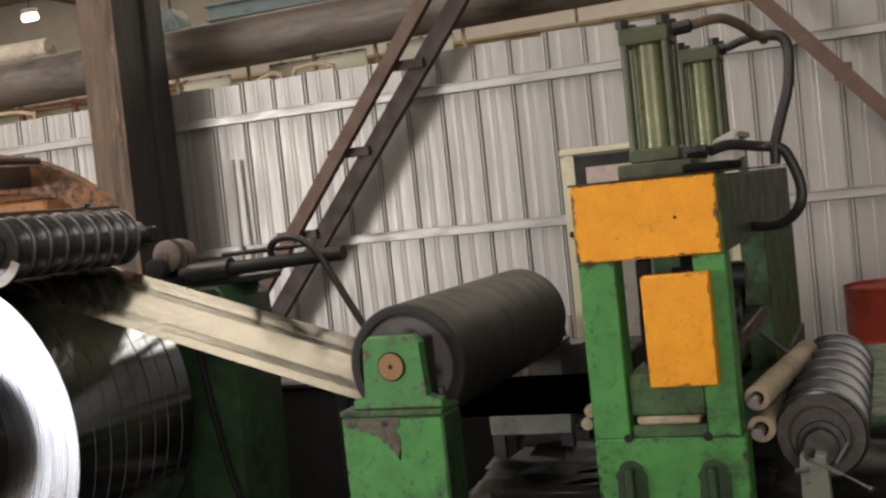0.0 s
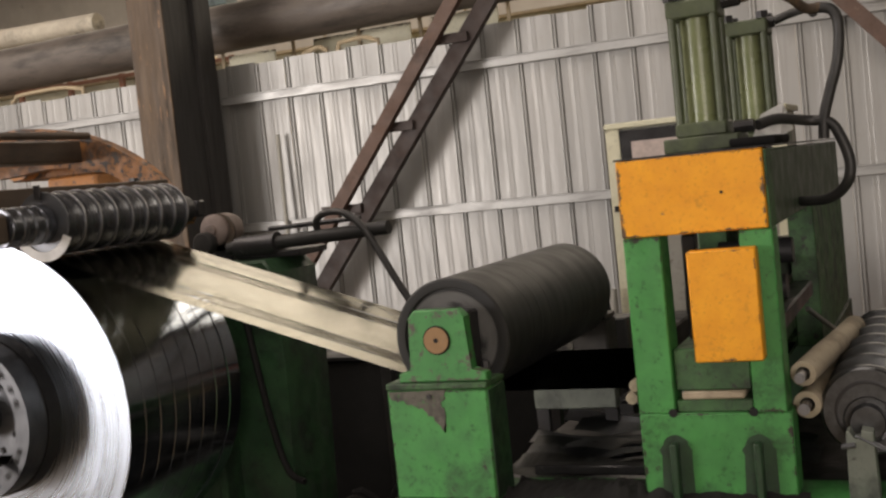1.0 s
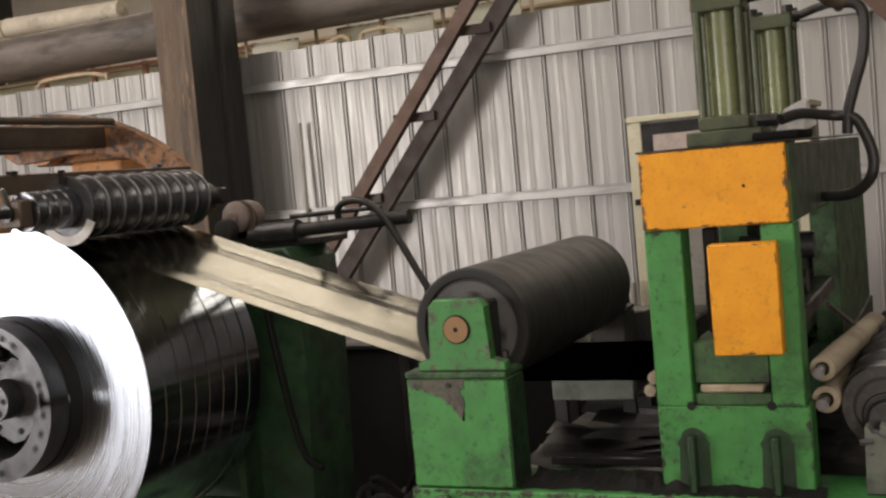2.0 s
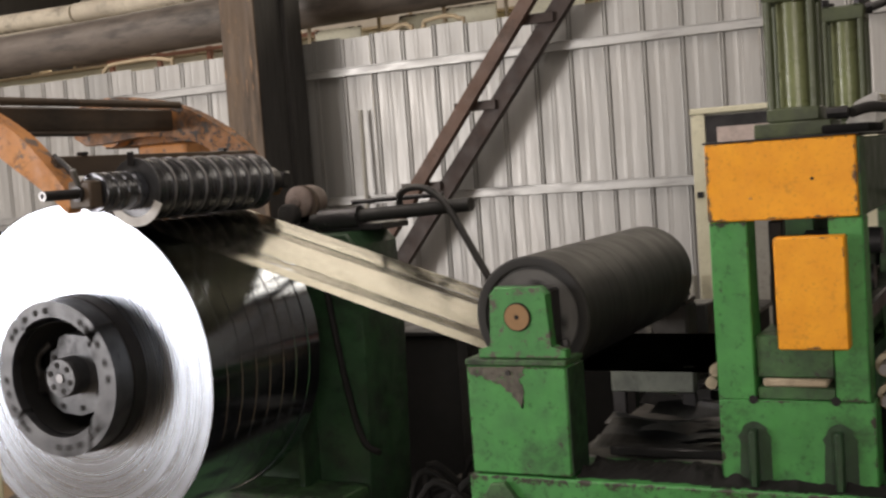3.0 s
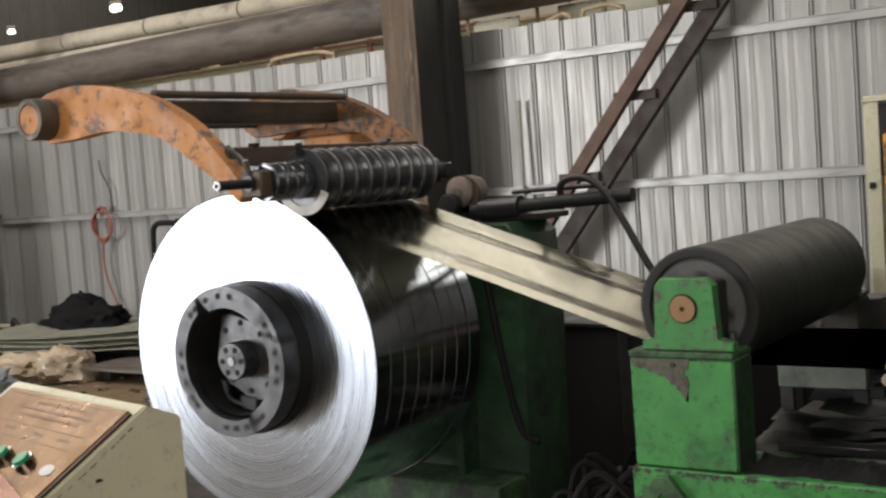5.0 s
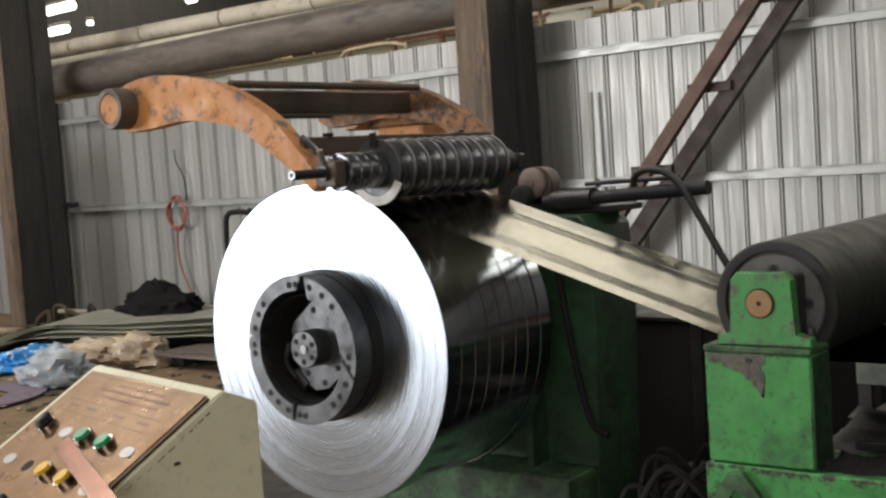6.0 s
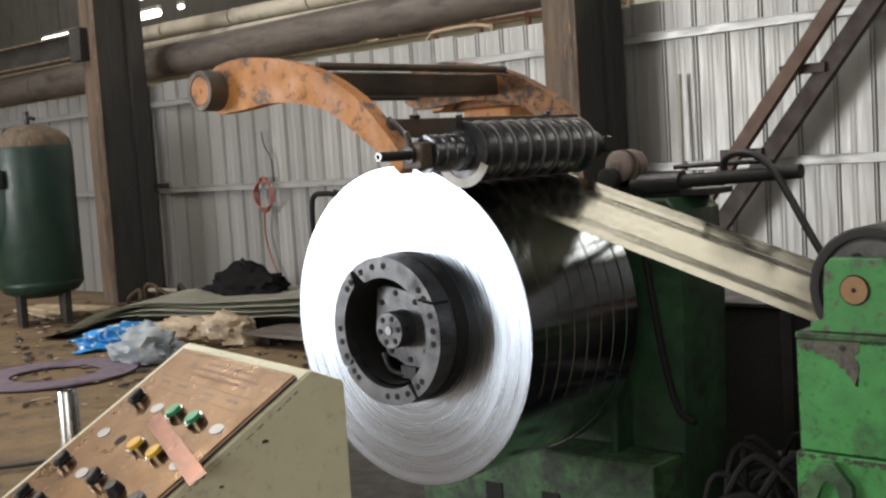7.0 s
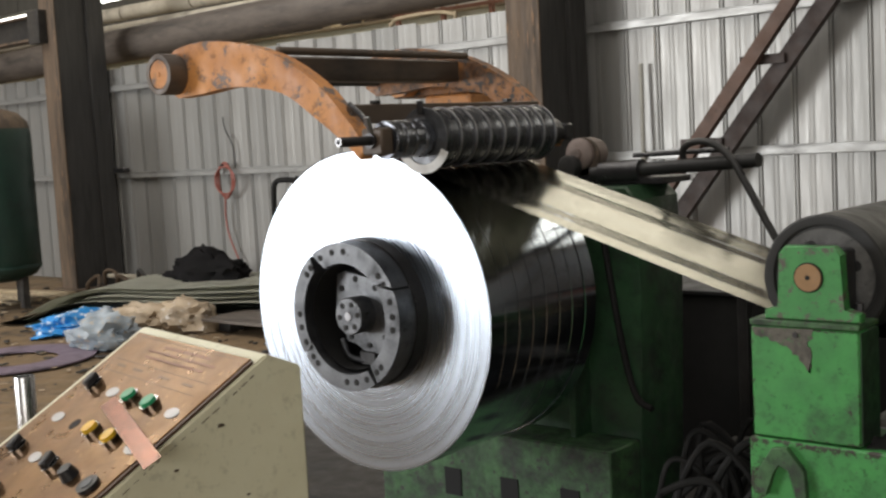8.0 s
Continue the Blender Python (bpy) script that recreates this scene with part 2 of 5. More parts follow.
def brushed(name, colour, stretch, rough, contrast=0.12, metal=1.0, relief=0.15, aniso=0.0, rings=False):
    m, n, l, b = nodes_of(name)
    if rings:
        tc = n.new("ShaderNodeTexCoord")
        sep, cmb, ln = n.new("ShaderNodeSeparateXYZ"), n.new("ShaderNodeCombineXYZ"), n.new("ShaderNodeVectorMath")
        ln.operation = "LENGTH"
        l.new(tc.outputs["Object"], sep.inputs[0])
        l.new(sep.outputs[0], cmb.inputs[0])
        l.new(sep.outputs[2], cmb.inputs[2])
        l.new(cmb.outputs[0], ln.inputs[0])
        c2 = n.new("ShaderNodeCombineXYZ")
        l.new(ln.outputs["Value"], c2.inputs[0])
        v = c2.outputs[0]
        s1, s2 = 420, 45
    else:
        v = coords(n, l, stretch)
        s1, s2 = 60, 9
    f1, f2 = noise_of(n, l, v, s1, 6, 0.7), noise_of(n, l, v, s2, 4)
    g = mix_of(n, l, 0.5, f1, f2)
    lo, hi = tuple(c * (1 - contrast) for c in colour), tuple(min(1, c * (1 + contrast)) for c in colour)
    l.new(ramp_of(n, l, g, 0.35, 0.65, lo, hi), b.inputs["Base Color"])
    l.new(ramp_of(n, l, f2, 0.3, 0.7, (rough * 0.85,) * 3, (rough * 1.2,) * 3), b.inputs["Roughness"])
    b.inputs["Metallic"].default_value = metal
    bump_of(n, l, f1, relief, b, 0.002)
    if rings:  # radial grain
        tg = n.new("ShaderNodeTangent")
        tg.direction_type, tg.axis = "RADIAL", "Y"
        l.new(tg.outputs[0], b.inputs["Tangent"])
        b.inputs["Anisotropic"].default_value = aniso
    return m


COILFACE = brushed("wound_strip_edges", (0.43, 0.485, 0.56), (1, 1, 1), 0.27, 0.3, rings=True, relief=0.25, aniso=0.72)
STRIP = brushed("bright_galvanised_strip", (0.335, 0.322, 0.265), (0.6, 26, 0.6), 0.16, 0.07, relief=0.02)
COILSKIN = brushed("smooth_strip_surface", (0.47, 0.52, 0.59), (2, 30, 2), 0.10, 0.1, relief=0.05)
COPPER = worn("tarnished_copper_sheet", (0.215, 0.122, 0.052), (0.13, 0.07, 0.032), (0.27, 0.165, 0.075), 0.60, 0.62, (0.24, 0.40), 1.0, scale=2.2, speck=0.3, relief=0.004)
COPPERBAR = brushed("pink_copper_offcut", (0.17, 0.078, 0.05), (1.2, 1.2, 1.2), 0.22, 0.5, relief=0.03)
DISC = brushed("worn_steel_disc", (0.105, 0.107, 0.11), (6, 6, 6), 0.36, 0.25, relief=0.15)
TUBE = brushed("bright_steel_tube", (0.6, 0.6, 0.6), (20, 20, 1), 0.25, 0.15)


def sheet_metal():
    """Galvanised cladding: dull spangle, dust streaks running down, and some tone from sheet to sheet."""
    m, n, l, b = nodes_of("galvanised_sheet")
    v = coords(n, l, (1, 1, 1))
    vs = coords(n, l, (9, 9, 0.5))
    info = n.new("ShaderNodeObjectInfo")
    base = mix_of(n, l, ramp_of(n, l, info.outputs["Random"], 0.0, 1.0), (0.395, 0.39, 0.375), (0.29, 0.29, 0.28))
    streak = ramp_of(n, l, noise_of(n, l, vs, 2.5, 6, 0.65), 0.5, 0.75)
    col = mix_of(n, l, streak, base, (0.31, 0.30, 0.28))
    blot = ramp_of(n, l, noise_of(n, l, v, 1.4, 7, 0.7), 0.55, 0.75)
    col = mix_of(n, l, blot, col, (0.28, 0.265, 0.235))
    l.new(col, b.inputs["Base Color"])
    b.inputs["Metallic"].default_value = 0.42
    l.new(ramp_of(n, l, noise_of(n, l, vs, 3, 5), 0.3, 0.7, (0.34,) * 3, (0.56,) * 3), b.inputs["Roughness"])
    bump_of(n, l, noise_of(n, l, coords(n, l, (3, 3, 0.8)), 2.2, 3), 0.12, b, 0.02)
    return m


SHEET = sheet_metal()


def glow(name, colour, strength):
    m, n, l, b = nodes_of(name)
    b.inputs["Emission Color"].default_value, b.inputs["Emission Strength"].default_value = (*colour, 1), strength
    return m


TUBELIGHT = glow("lit_lamp", (1.0, 0.98, 0.95), 6.0)


# ---- building helpers ----
def thing(name, at, label, category, group="", kind=""):
    e = new(name)
    e.empty_display_size = 0.1
    e.location = at
    return tagged(e, label, category, group, kind)


def root_of(ob):
    while ob.parent:
        ob = ob.parent
    return ob


def part(name, bm, material, parent=None, label="", sharp=38):
    """Links a bmesh, given in world metres, as one mesh object under a thing or a part."""
    me = bpy.data.meshes.new(name)
    bmesh.ops.recalc_face_normals(bm, faces=bm.faces)
    bm.to_mesh(me)
    bm.free()
    for p in me.polygons:
        p.use_smooth = True
    me.set_sharp_from_angle(angle=radians(sharp))
    for m in material if isinstance(material, (list, tuple)) else [material]:
        me.materials.append(m)
    ob = new(name, me)
    if parent is not None:
        me.transform(Matrix.Translation(-Vector(root_of(parent).location)))
        ob.parent = parent
    return tagged(ob, label)


def solo(name, bm, material, label, category, group="", kind="", sharp=38):
    """A thing of one mesh, with its origin at its middle."""
    c = sum((v.co for v in bm.verts), Vector()) / len(bm.verts)
    bmesh.ops.translate(bm, verts=bm.verts, vec=-c)
    ob = part(name, bm, material, None, "", sharp)
    ob.location = c
    return tagged(ob, label, category, group, kind)


def box(x0, x1, y0, y1, z0, z1, bevel=0.004, bm=None, turn=None, segments=1):
    bm = bm or bmesh.new()
    made = bmesh.ops.create_cube(bm, size=1.0)["verts"]
    c, s = Vector(((x0 + x1) / 2, (y0 + y1) / 2, (z0 + z1) / 2)), (x1 - x0, y1 - y0, z1 - z0)
    bmesh.ops.scale(bm, vec=s, verts=made)
    if turn is not None:
        bmesh.ops.transform(bm, matrix=turn, verts=made)
    bmesh.ops.translate(bm, vec=c, verts=made)
    if bevel:
        edges = list({e for v in made for e in v.link_edges})
        bmesh.ops.bevel(bm, geom=edges, offset=min(bevel, min(abs(a) for a in s) * 0.3), segments=segments, affect="EDGES", profile=0.5)
    return bm


def rod(p0, p1, r, bm=None, seg=20, r2=None):
    bm = bm or bmesh.new()
    p0, p1 = Vector(p0), Vector(p1)
    d = p1 - p0
    m = Matrix.Translation((p0 + p1) / 2) @ d.to_track_quat("Z", "Y").to_matrix().to_4x4()
    bmesh.ops.create_cone(bm, cap_ends=True, segments=seg, radius1=r, radius2=r if r2 is None else r2, depth=d.length, matrix=m)
    return bm


def lathe(profile, centre, bm=None, seg=48, axis="y"):
    """Turns a profile of (radius, along) round the y or z axis through centre."""
    bm = bm or bmesh.new()
    rings = []
    for r, a in profile:
        ring = []
        for i in range(seg):
            w = 2 * math.pi * i / seg
            off = (r * math.cos(w), a, r * math.sin(w)) if axis == "y" else (r * math.cos(w), r * math.sin(w), a)
            ring.append(bm.verts.new(Vector(centre) + Vector(off)))
        rings.append(ring)
    for a, b in zip(rings, rings[1:]):
        for i in range(seg):
            bm.faces.new((a[i], a[(i + 1) % seg], b[(i + 1) % seg], b[i]))
    return bm


def prism(outline, y0, y1, bm=None, bevel=0.0):
    """An outline in x and z, carried from y0 to y1."""
    bm = bm or bmesh.new()
    a = [bm.verts.new((x, y0, z)) for x, z in outline]
    b = [bm.verts.new((x, y1, z)) for x, z in outline]
    k = len(outline)
    caps = [bm.faces.new(a), bm.faces.new(b[::-1])]
    for i in range(k):
        bm.faces.new((a[i], b[i], b[(i + 1) % k], a[(i + 1) % k]))
    if bevel:
        bmesh.ops.bevel(bm, geom=list({e for f in caps for e in f.edges}), offset=bevel, segments=1, affect="EDGES")
    return bm


def curve_points(pts, steps=6):
    pts = [Vector(p) for p in pts]
    out = []
    for i in range(len(pts) - 1):
        p0, p1, p2, p3 = pts[max(i - 1, 0)], pts[i], pts[i + 1], pts[min(i + 2, len(pts) - 1)]
        for k in range(steps):
            t = k / steps
            out.append(0.5 * (2 * p1 + (p2 - p0) * t + (2 * p0 - 5 * p1 + 4 * p2 - p3) * t * t + (3 * p1 - p0 - 3 * p2 + p3) * t ** 3))
    return out + [pts[-1]]


def tube(pts, r, bm=None, seg=8, steps=6):
    """A round tube along a smooth line."""
    bm = bm or bmesh.new()
    line = curve_points(pts, steps)
    rings, side = [], None
    for i, p in enumerate(line):
        d = (line[min(i + 1, len(line) - 1)] - line[max(i - 1, 0)]).normalized()
        side = d.orthogonal().normalized() if side is None else (side - d * side.dot(d)).normalized()
        up = d.cross(side)
        rings.append([bm.verts.new(p + r * (math.cos(w) * side + math.sin(w) * up)) for w in (2 * math.pi * k / seg for k in range(seg))])
    for a, b in zip(rings, rings[1:]):
        for k in range(seg):
            bm.faces.new((a[k], a[(k + 1) % seg], b[(k + 1) % seg], b[k]))
    bm.faces.new(rings[0][::-1]), bm.faces.new(rings[-1])
    return bm


def bolt(x, y, z, r=0.008, h=0.006, bm=None):
    return rod((x, y, z), (x, y - h, z), r, bm, 6)


# ---- setting: floor, hall and cladding ----
def slab(name, x0, x1, y0, y1, z0, z1, mat, label, category):
    return solo(name, box(x0, x1, y0, y1, z0, z1, 0), mat, label, category, kind="structure")


bm = bmesh.new()
bmesh.ops.create_grid(bm, x_segments=60, y_segments=60, size=0.5)
bmesh.ops.scale(bm, vec=(34, 34, 1), verts=bm.verts)
bmesh.ops.translate(bm, vec=(-7, 8, 0), verts=bm.verts)
for v in bm.verts:
    v.co.z = 0.012 * (noise.noise(v.co * 0.9) - 1) if v.co.y < 8 else -0.01
bmesh.ops.solidify(bm, geom=bm.faces, thickness=0.2)
tagged(part("floor", bm, CONCRETE), "dusty brown concrete workshop floor with oil stains", "floor", kind="structure")

# black patch added to darken the floor and its reflection in the coil
bm = bmesh.new()
ring = []
for k in range(72):
    w = 2 * math.pi * k / 72
    q = 1 + 0.16 * noise.noise(Vector((math.cos(w) * 2, math.sin(w) * 2, 0.3))) + 0.06 * noise.noise(Vector((math.cos(w) * 7, math.sin(w) * 7, 1.3)))
    ring.append(bm.verts.new((-1.6 + 3.6 * q * math.cos(w), 4.9 + 2.75 * q * math.sin(w), 0.004)))
bm.faces.new(ring)
bmesh.ops.triangulate(bm, faces=bm.faces)
solo("dark_floor_patch", bm, SOILED, "broad black patch added to darken the floor round the machines", "stain", kind="structure")

# wall behind the camera, added with openings for the two doorway lamps
bm = box(-24, -15.2, -7.2, -7.0, 0, 8.2, 0)
box(-10.0, 1.0, -7.2, -7.0, 0, 8.2, 0, bm)
box(5.4, 10, -7.2, -7.0, 0, 8.2, 0, bm)
box(1.0, 5.4, -7.2, -7.0, 4.4, 8.2, 0, bm)
box(-15.2, -10.0, -7.2, -7.0, 4.7, 8.2, 0, bm)
tagged(part("wall_south", bm, HALL), "unseen grimy grey hall wall, added with two assumed doorways", "wall", kind="structure")
slab("wall_west", -24.2, -24, -7, 25, 0, 8.2, DARKGREY, "dark grey end wall of the hall", "wall")
slab("wall_east", 10, 10.2, -7, 25, 0, 8.2, HALL, "grimy grey end wall of the hall", "wall")
slab("wall_north", -24, 10, 25, 25.2, 0, 8.2, BAYWALL, "faded pale wall of the next bay", "wall")
# unseen roof, added with slots where the skylight lamps hang
bm = bmesh.new()
for y0, y1 in ((-7.2, -3.5), (5.5, 13.5), (20.5, 25.2)):
    box(-24.2, 10.2, y0, y1, 8.0, 8.15, 0, bm)
for y0, y1, xs in ((-3.5, 5.5, (-24.2, -14.6, -13.4, -7.6, -6.4, -1.6, -0.4, 10.2)), (13.5, 20.5, (-24.2, -23.0, 9.0, 10.2))):
    for a, b in zip(xs[::2], xs[1::2]):
        box(a, b, y0, y1, 8.0, 8.15, 0, bm)
tagged(part("ceiling", bm, HALL), "unseen grimy hall roof, added with slots for assumed skylights", "ceiling", kind="structure")

WALL_Y = 8.40
PITCH = 0.287


def cladding_mesh(height):
    """One sheet: a folded double rib at its edge and a nearly flat pan."""
    prof = [(0, 0), (0.005, -0.016), (0.013, -0.017), (0.017, -0.004), (0.027, -0.004), (0.031, -0.017), (0.039, -0.016), (0.044, 0), (0.10, 0.001),
            (0.125, 0), (0.132, -0.0013), (0.139, 0), (0.160, 0.0005), (0.166, -0.0013), (0.173, 0), (0.225, -0.001), (PITCH - 0.002, 0)]
    bm = bmesh.new()
    rows = [[bm.verts.new((x, y + dy, z)) for x, y in prof] for z, dy in ((0, 0), (height, 0), (height, 0.004), (0, 0.004))]
    for a, b in zip(rows, rows[1:] + rows[:1]):
        for i in range(len(prof) - 1):
            bm.faces.new((a[i], a[i + 1], b[i + 1], b[i]))
    me = bpy.data.meshes.new("cladding_sheet")
    bm.to_mesh(me)
    bm.free()
    me.materials.append(SHEET)
    return me


wall_clad = thing("wall_partition", (-7, WALL_Y, 0), "galvanised corrugated sheet partition wall, dusty and dented", "wall", kind="structure")
rng = random.Random(4)
sheet_meshes = [cladding_mesh(h) for h in (2.690, 2.697, 2.704, 2.712, 2.668, 2.676, 2.682, 2.688)]
for i in range(74):
    x = -17.82 + i * PITCH
    ob = new("cladding_sheet", sheet_meshes[rng.randrange(4) + (4 if x < -6 else 0)])
    ob.parent = wall_clad
    ob.location = (x + 7, rng.uniform(-0.003, 0.003), 0.02 + (0.02 if x > -3 else 0))
    ob.rotation_euler = (rng.uniform(-0.004, 0.004), 0, rng.uniform(-0.012, 0.012))


def girt(x0, x1, z):
    bm = box(x0, x1, WALL_Y - 0.075, WALL_Y - 0.032, z - 0.036, z + 0.036, 0.004)
    box(x0, x1, WALL_Y - 0.085, WALL_Y - 0.075, z + 0.026, z + 0.036, 0.002, bm)
    return solo("wall_girt", bm, GIRT, "galvanised horizontal girt rail along the cladding", "rail", "girts of the partition", "structure")


for a, b in ((-18, -12.9), (-12.55, -5.84), (-5.5, 3.2)):
    girt(a, b, 2.437)
    girt(a, b, 1.368)


def column(x):
    """x is the middle of the flange; the web stands towards its far side."""
    c = thing("steel_column", (x, 8.0, 0), "rusty brown steel column with deep web on the floor", "column", "hall columns", "structure")
    part("front_flange", box(x - 0.165, x + 0.165, 7.64, 7.66, 0, 7.98, 0.004), RUST, c)
    # web and rear channel: the column's shaded side is put into their darker colour
    part("web", box(x + 0.10, x + 0.118, 7.66, 8.08, 0, 7.98, 0), DARKGREY, c, "grey steel, darkened for the shaded side")
    part("rear_channel", box(x - 0.165, x + 0.16, 8.08, 8.315, 0, 7.98, 0.006), DARKGREY, c, "grey steel, darkened for the shaded side")
    part("base_plate", box(x - 0.25, x + 0.25, 7.56, 8.32, 0.0, 0.03, 0.004), RUST, c)
    return c


for x in (-12.725, -5.668, 1.4):
    column(x)


def brace(x0, z0, x1, z1, y, half=0.05):
    """A diagonal channel between two column feet and heads."""
    d = Vector((x1 - x0, 0, z1 - z0))
    w = Vector((-d.z, 0, d.x)).normalized() * half
    a, b = Vector((x0, y, z0)), Vector((x1, y, z1))
    ol = [((a + w).x, (a + w).z), ((b + w).x, (b + w).z), ((b - w).x, (b - w).z), ((a - w).x, (a - w).z)]
    bm = prism(ol, y, y + 0.012)
    for s in (1, -1):
        e = w * s
        f = e * 0.86
        prism([((a + e).x, (a + e).z), ((b + e).x, (b + e).z), ((b + f).x, (b + f).z), ((a + f).x, (a + f).z)], y + 0.012, y + 0.075, bm)
    return bm


bra = thing("diagonal_brace", (-5.3, 7.9, 0.1), "red-oxide diagonal brace of two steel channels with links", "brace", kind="structure")
part("channel", brace(-5.454, 0.07, -0.874, 5.85, 7.99), REDLEAD, bra)
# rear channel and links: primer darkened in place of their shade
part("channel", brace(-5.293, 0.02, -0.541, 5.88, 8.10, 0.064), REDSHADE, bra)
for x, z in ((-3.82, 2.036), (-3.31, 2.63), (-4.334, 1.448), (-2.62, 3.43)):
    part("link", box(x - 0.19, x + 0.16, 8.068, 8.098, z - 0.036, z + 0.036, 0.003), REDSHADE, bra)
brb = thing("diagonal_brace", (1.5, 7.95, 0.1), "red-oxide diagonal brace crossing the cladding", "brace", kind="structure")
part("channel", brace(1.55, 0.05, -3.1, 5.45, 7.98), REDLEAD, brb)
part("gusset", box(-0.31, -0.2, 7.99, 8.05, 2.10, 2.21, 0.004), REDLEAD, brb)

# ---- overhead pipes and the next bay ----
pp = thing("overhead_pipe", (-8, 8.85, 3.07), "large brown steel pipe running above the partition", "pipe", kind="structure")
part("pipe_run", rod((-20, 8.85, 2.945), (6, 8.85, 3.27), 0.208, seg=32), PIPE, pp)
for x in (-16.2, 3.0):
    part("flange", rod((x, 8.85, 3.195 + 0.0125 * x), (x + 0.03, 8.85, 3.195 + 0.0125 * x), 0.222, seg=32), PIPE, pp)
lag = thing("lagged_pipe", (-10, 9.5, 3.62), "pale lagged pipe in wrapped lengths above the big pipe", "pipe", kind="structure")
for i in range(8):
    x = -20 + i * 1.55
    part("lagging_length", rod((x, 9.5, 3.62 - 0.012 * i), (x + 1.52, 9.5, 3.60 - 0.012 * i), 0.10, seg=18), LAGGING, lag)
solo("thin_pipe", rod((-20, 9.3, 3.36), (4, 9.3, 3.30), 0.06, seg=14), LAGGING, "thin pale service pipe above the partition", "pipe", kind="structure")
gird = thing("crane_girder", (-8, 10.4, 2.95), "faded yellow girder with a low handrail in the next bay", "girder", kind="structure")
part("girder_web", box(-23, 8, 10.3, 10.34, 2.60, 3.02, 0.003), CREAM, gird)
part("girder_flange", box(-20, 8, 10.2, 10.44, 3.02, 3.05, 0.003), BEIGE, gird)
for i in range(18):
    part("handrail_post", rod((-19 + i * 1.5, 10.25, 3.05), (-19 + i * 1.5, 10.25, 3.34), 0.016, seg=8), BEIGE, gird)
part("handrail", rod((-20, 10.25, 3.34), (8, 10.25, 3.34), 0.016, seg=8), BEIGE, gird)
rng = random.Random(11)
for i in range(26):
    x, y = rng.uniform(-17, 3), rng.uniform(12, 19)
    w, d, h = rng.uniform(0.4, 1.5), rng.uniform(0.4, 1.2), rng.uniform(2.6, 3.9)
    bm = box(x, x + w, y, y + d, 0, h, 0.03)
    box(x + w * 0.2, x + w * 0.7, y + 0.05, y + d * 0.8, h, h + rng.uniform(0.1, 0.5), 0.02, bm)
    rod((x + w * 0.1, y, h * 0.9), (x + w * 1.3, y, h * 0.93), 0.05, bm, 10)
    solo("stored_machine", bm, rng.choice([BEIGE, RUST, ARM_DARK, GREEN_DARK, GREYPAINT]), "dusty idle machine stored in the next bay", "machine", "machines in the next bay")
for x, y, z, k, r in ((-21.9, 12.5, 4.5, 0.68, 0.055), (-18.72, 12.5, 4.535, 0.37, 0.07), (-18.62, 12.5, 4.92, 0.5, 0.08), (-17.64, 12.5, 4.545, 0.05, 0.04), (-14.86, 12.5, 4.56, 0.08, 0.055), (-10.34, 12.5, 4.57, 0.10, 0.05)):
    lt = thing("bay_lamp", (x, y, z), "lit white lamp hanging in the next bay", "lamp", "lamps of the next bay")
    part("lamp_body", box(x - k * 1.05, x + k * 1.05, y - 0.06, y + 0.06, z + r + 0.005, z + r + 0.06, 0.01), GREYPAINT, lt)
    part("lamp_tube", rod((x - k, y, z), (x + k, y, z), r, seg=12), TUBELIGHT, lt)
    part("hanger", rod((x, y, z + r + 0.06), (x, y, 8.0), 0.008, seg=6), GREASE, lt)
hb = thing("hoist_beam", (-5.2, 11.0, 3.8), "dusty teal hoist beam hung from the roof of the next bay", "beam")
part("beam_web", box(-6.7, -3.4, 10.97, 11.03, 3.80, 3.93, 0.004), TEAL, hb)
part("beam_flange", box(-6.72, -3.38, 10.9, 11.1, 3.93, 3.95, 0.003), TEAL, hb)
part("beam_flange", box(-6.72, -3.38, 10.9, 11.1, 3.78, 3.80, 0.003), TEAL, hb)
for x in (-6.3, -3.8):
    part("hanger", rod((x, 11.0, 3.95), (x, 11.0, 8.0), 0.012, seg=6), GREASE, hb)
tro = thing("hoist_trolley", (-7.2, 11.0, 3.75), "dusty teal hoist block hanging in the next bay", "hoist")
part("trolley_body", prism([(-7.38, 3.74), (-6.98, 3.74), (-7.0, 3.84), (-7.1, 3.98), (-7.2, 4.0), (-7.3, 3.9), (-7.38, 3.84)], 10.85, 11.1, bevel=0.01), TEAL, tro)
part("hanger", rod((-7.18, 10.98, 3.98), (-7.18, 10.98, 8.0), 0.012, seg=6), GREASE, tro)
for pts in ([(-4.92, 2.5), (-4.91, 2.74), (-4.82, 2.79), (-4.69, 2.785), (-4.66, 2.5)], [(-4.55, 2.5), (-4.55, 2.77), (-4.49, 2.82), (-4.22, 2.80), (-4.18, 2.5)], [(-8.1, 2.5), (-8.08, 2.76), (-7.92, 2.82), (-7.3, 2.79), (-7.25, 2.5)]):
    solo("bent_pipe", tube([(pts[0][0], 8.7, 0.0)] + [(x, 8.7, z) for x, z in pts] + [(pts[-1][0], 8.7, 0.0)], 0.019, seg=10), BEIGE, "pale bent pipe standing behind the cladding", "pipe", "pipes behind the partition")
rk = thing("storage_rack", (-7.4, 9.5, 0), "rusty lattice storage rack standing behind the cladding", "rack")
for x in (-8.7, -8.05, -7.4, -6.75, -6.1):
    part("rack_post", box(x - 0.025, x + 0.025, 9.45, 9.5, 0.0, 2.98, 0.003), REDRACK, rk)
for z in (2.66, 2.80, 2.95):
    part("rack_rail", box(-8.75, -6.05, 9.44, 9.455, z - 0.018, z + 0.018, 0.002), REDRACK, rk)
pb = thing("panel_fence", (-5.0, 9.2, 0), "faded yellow panel fence behind the cladding", "fence")
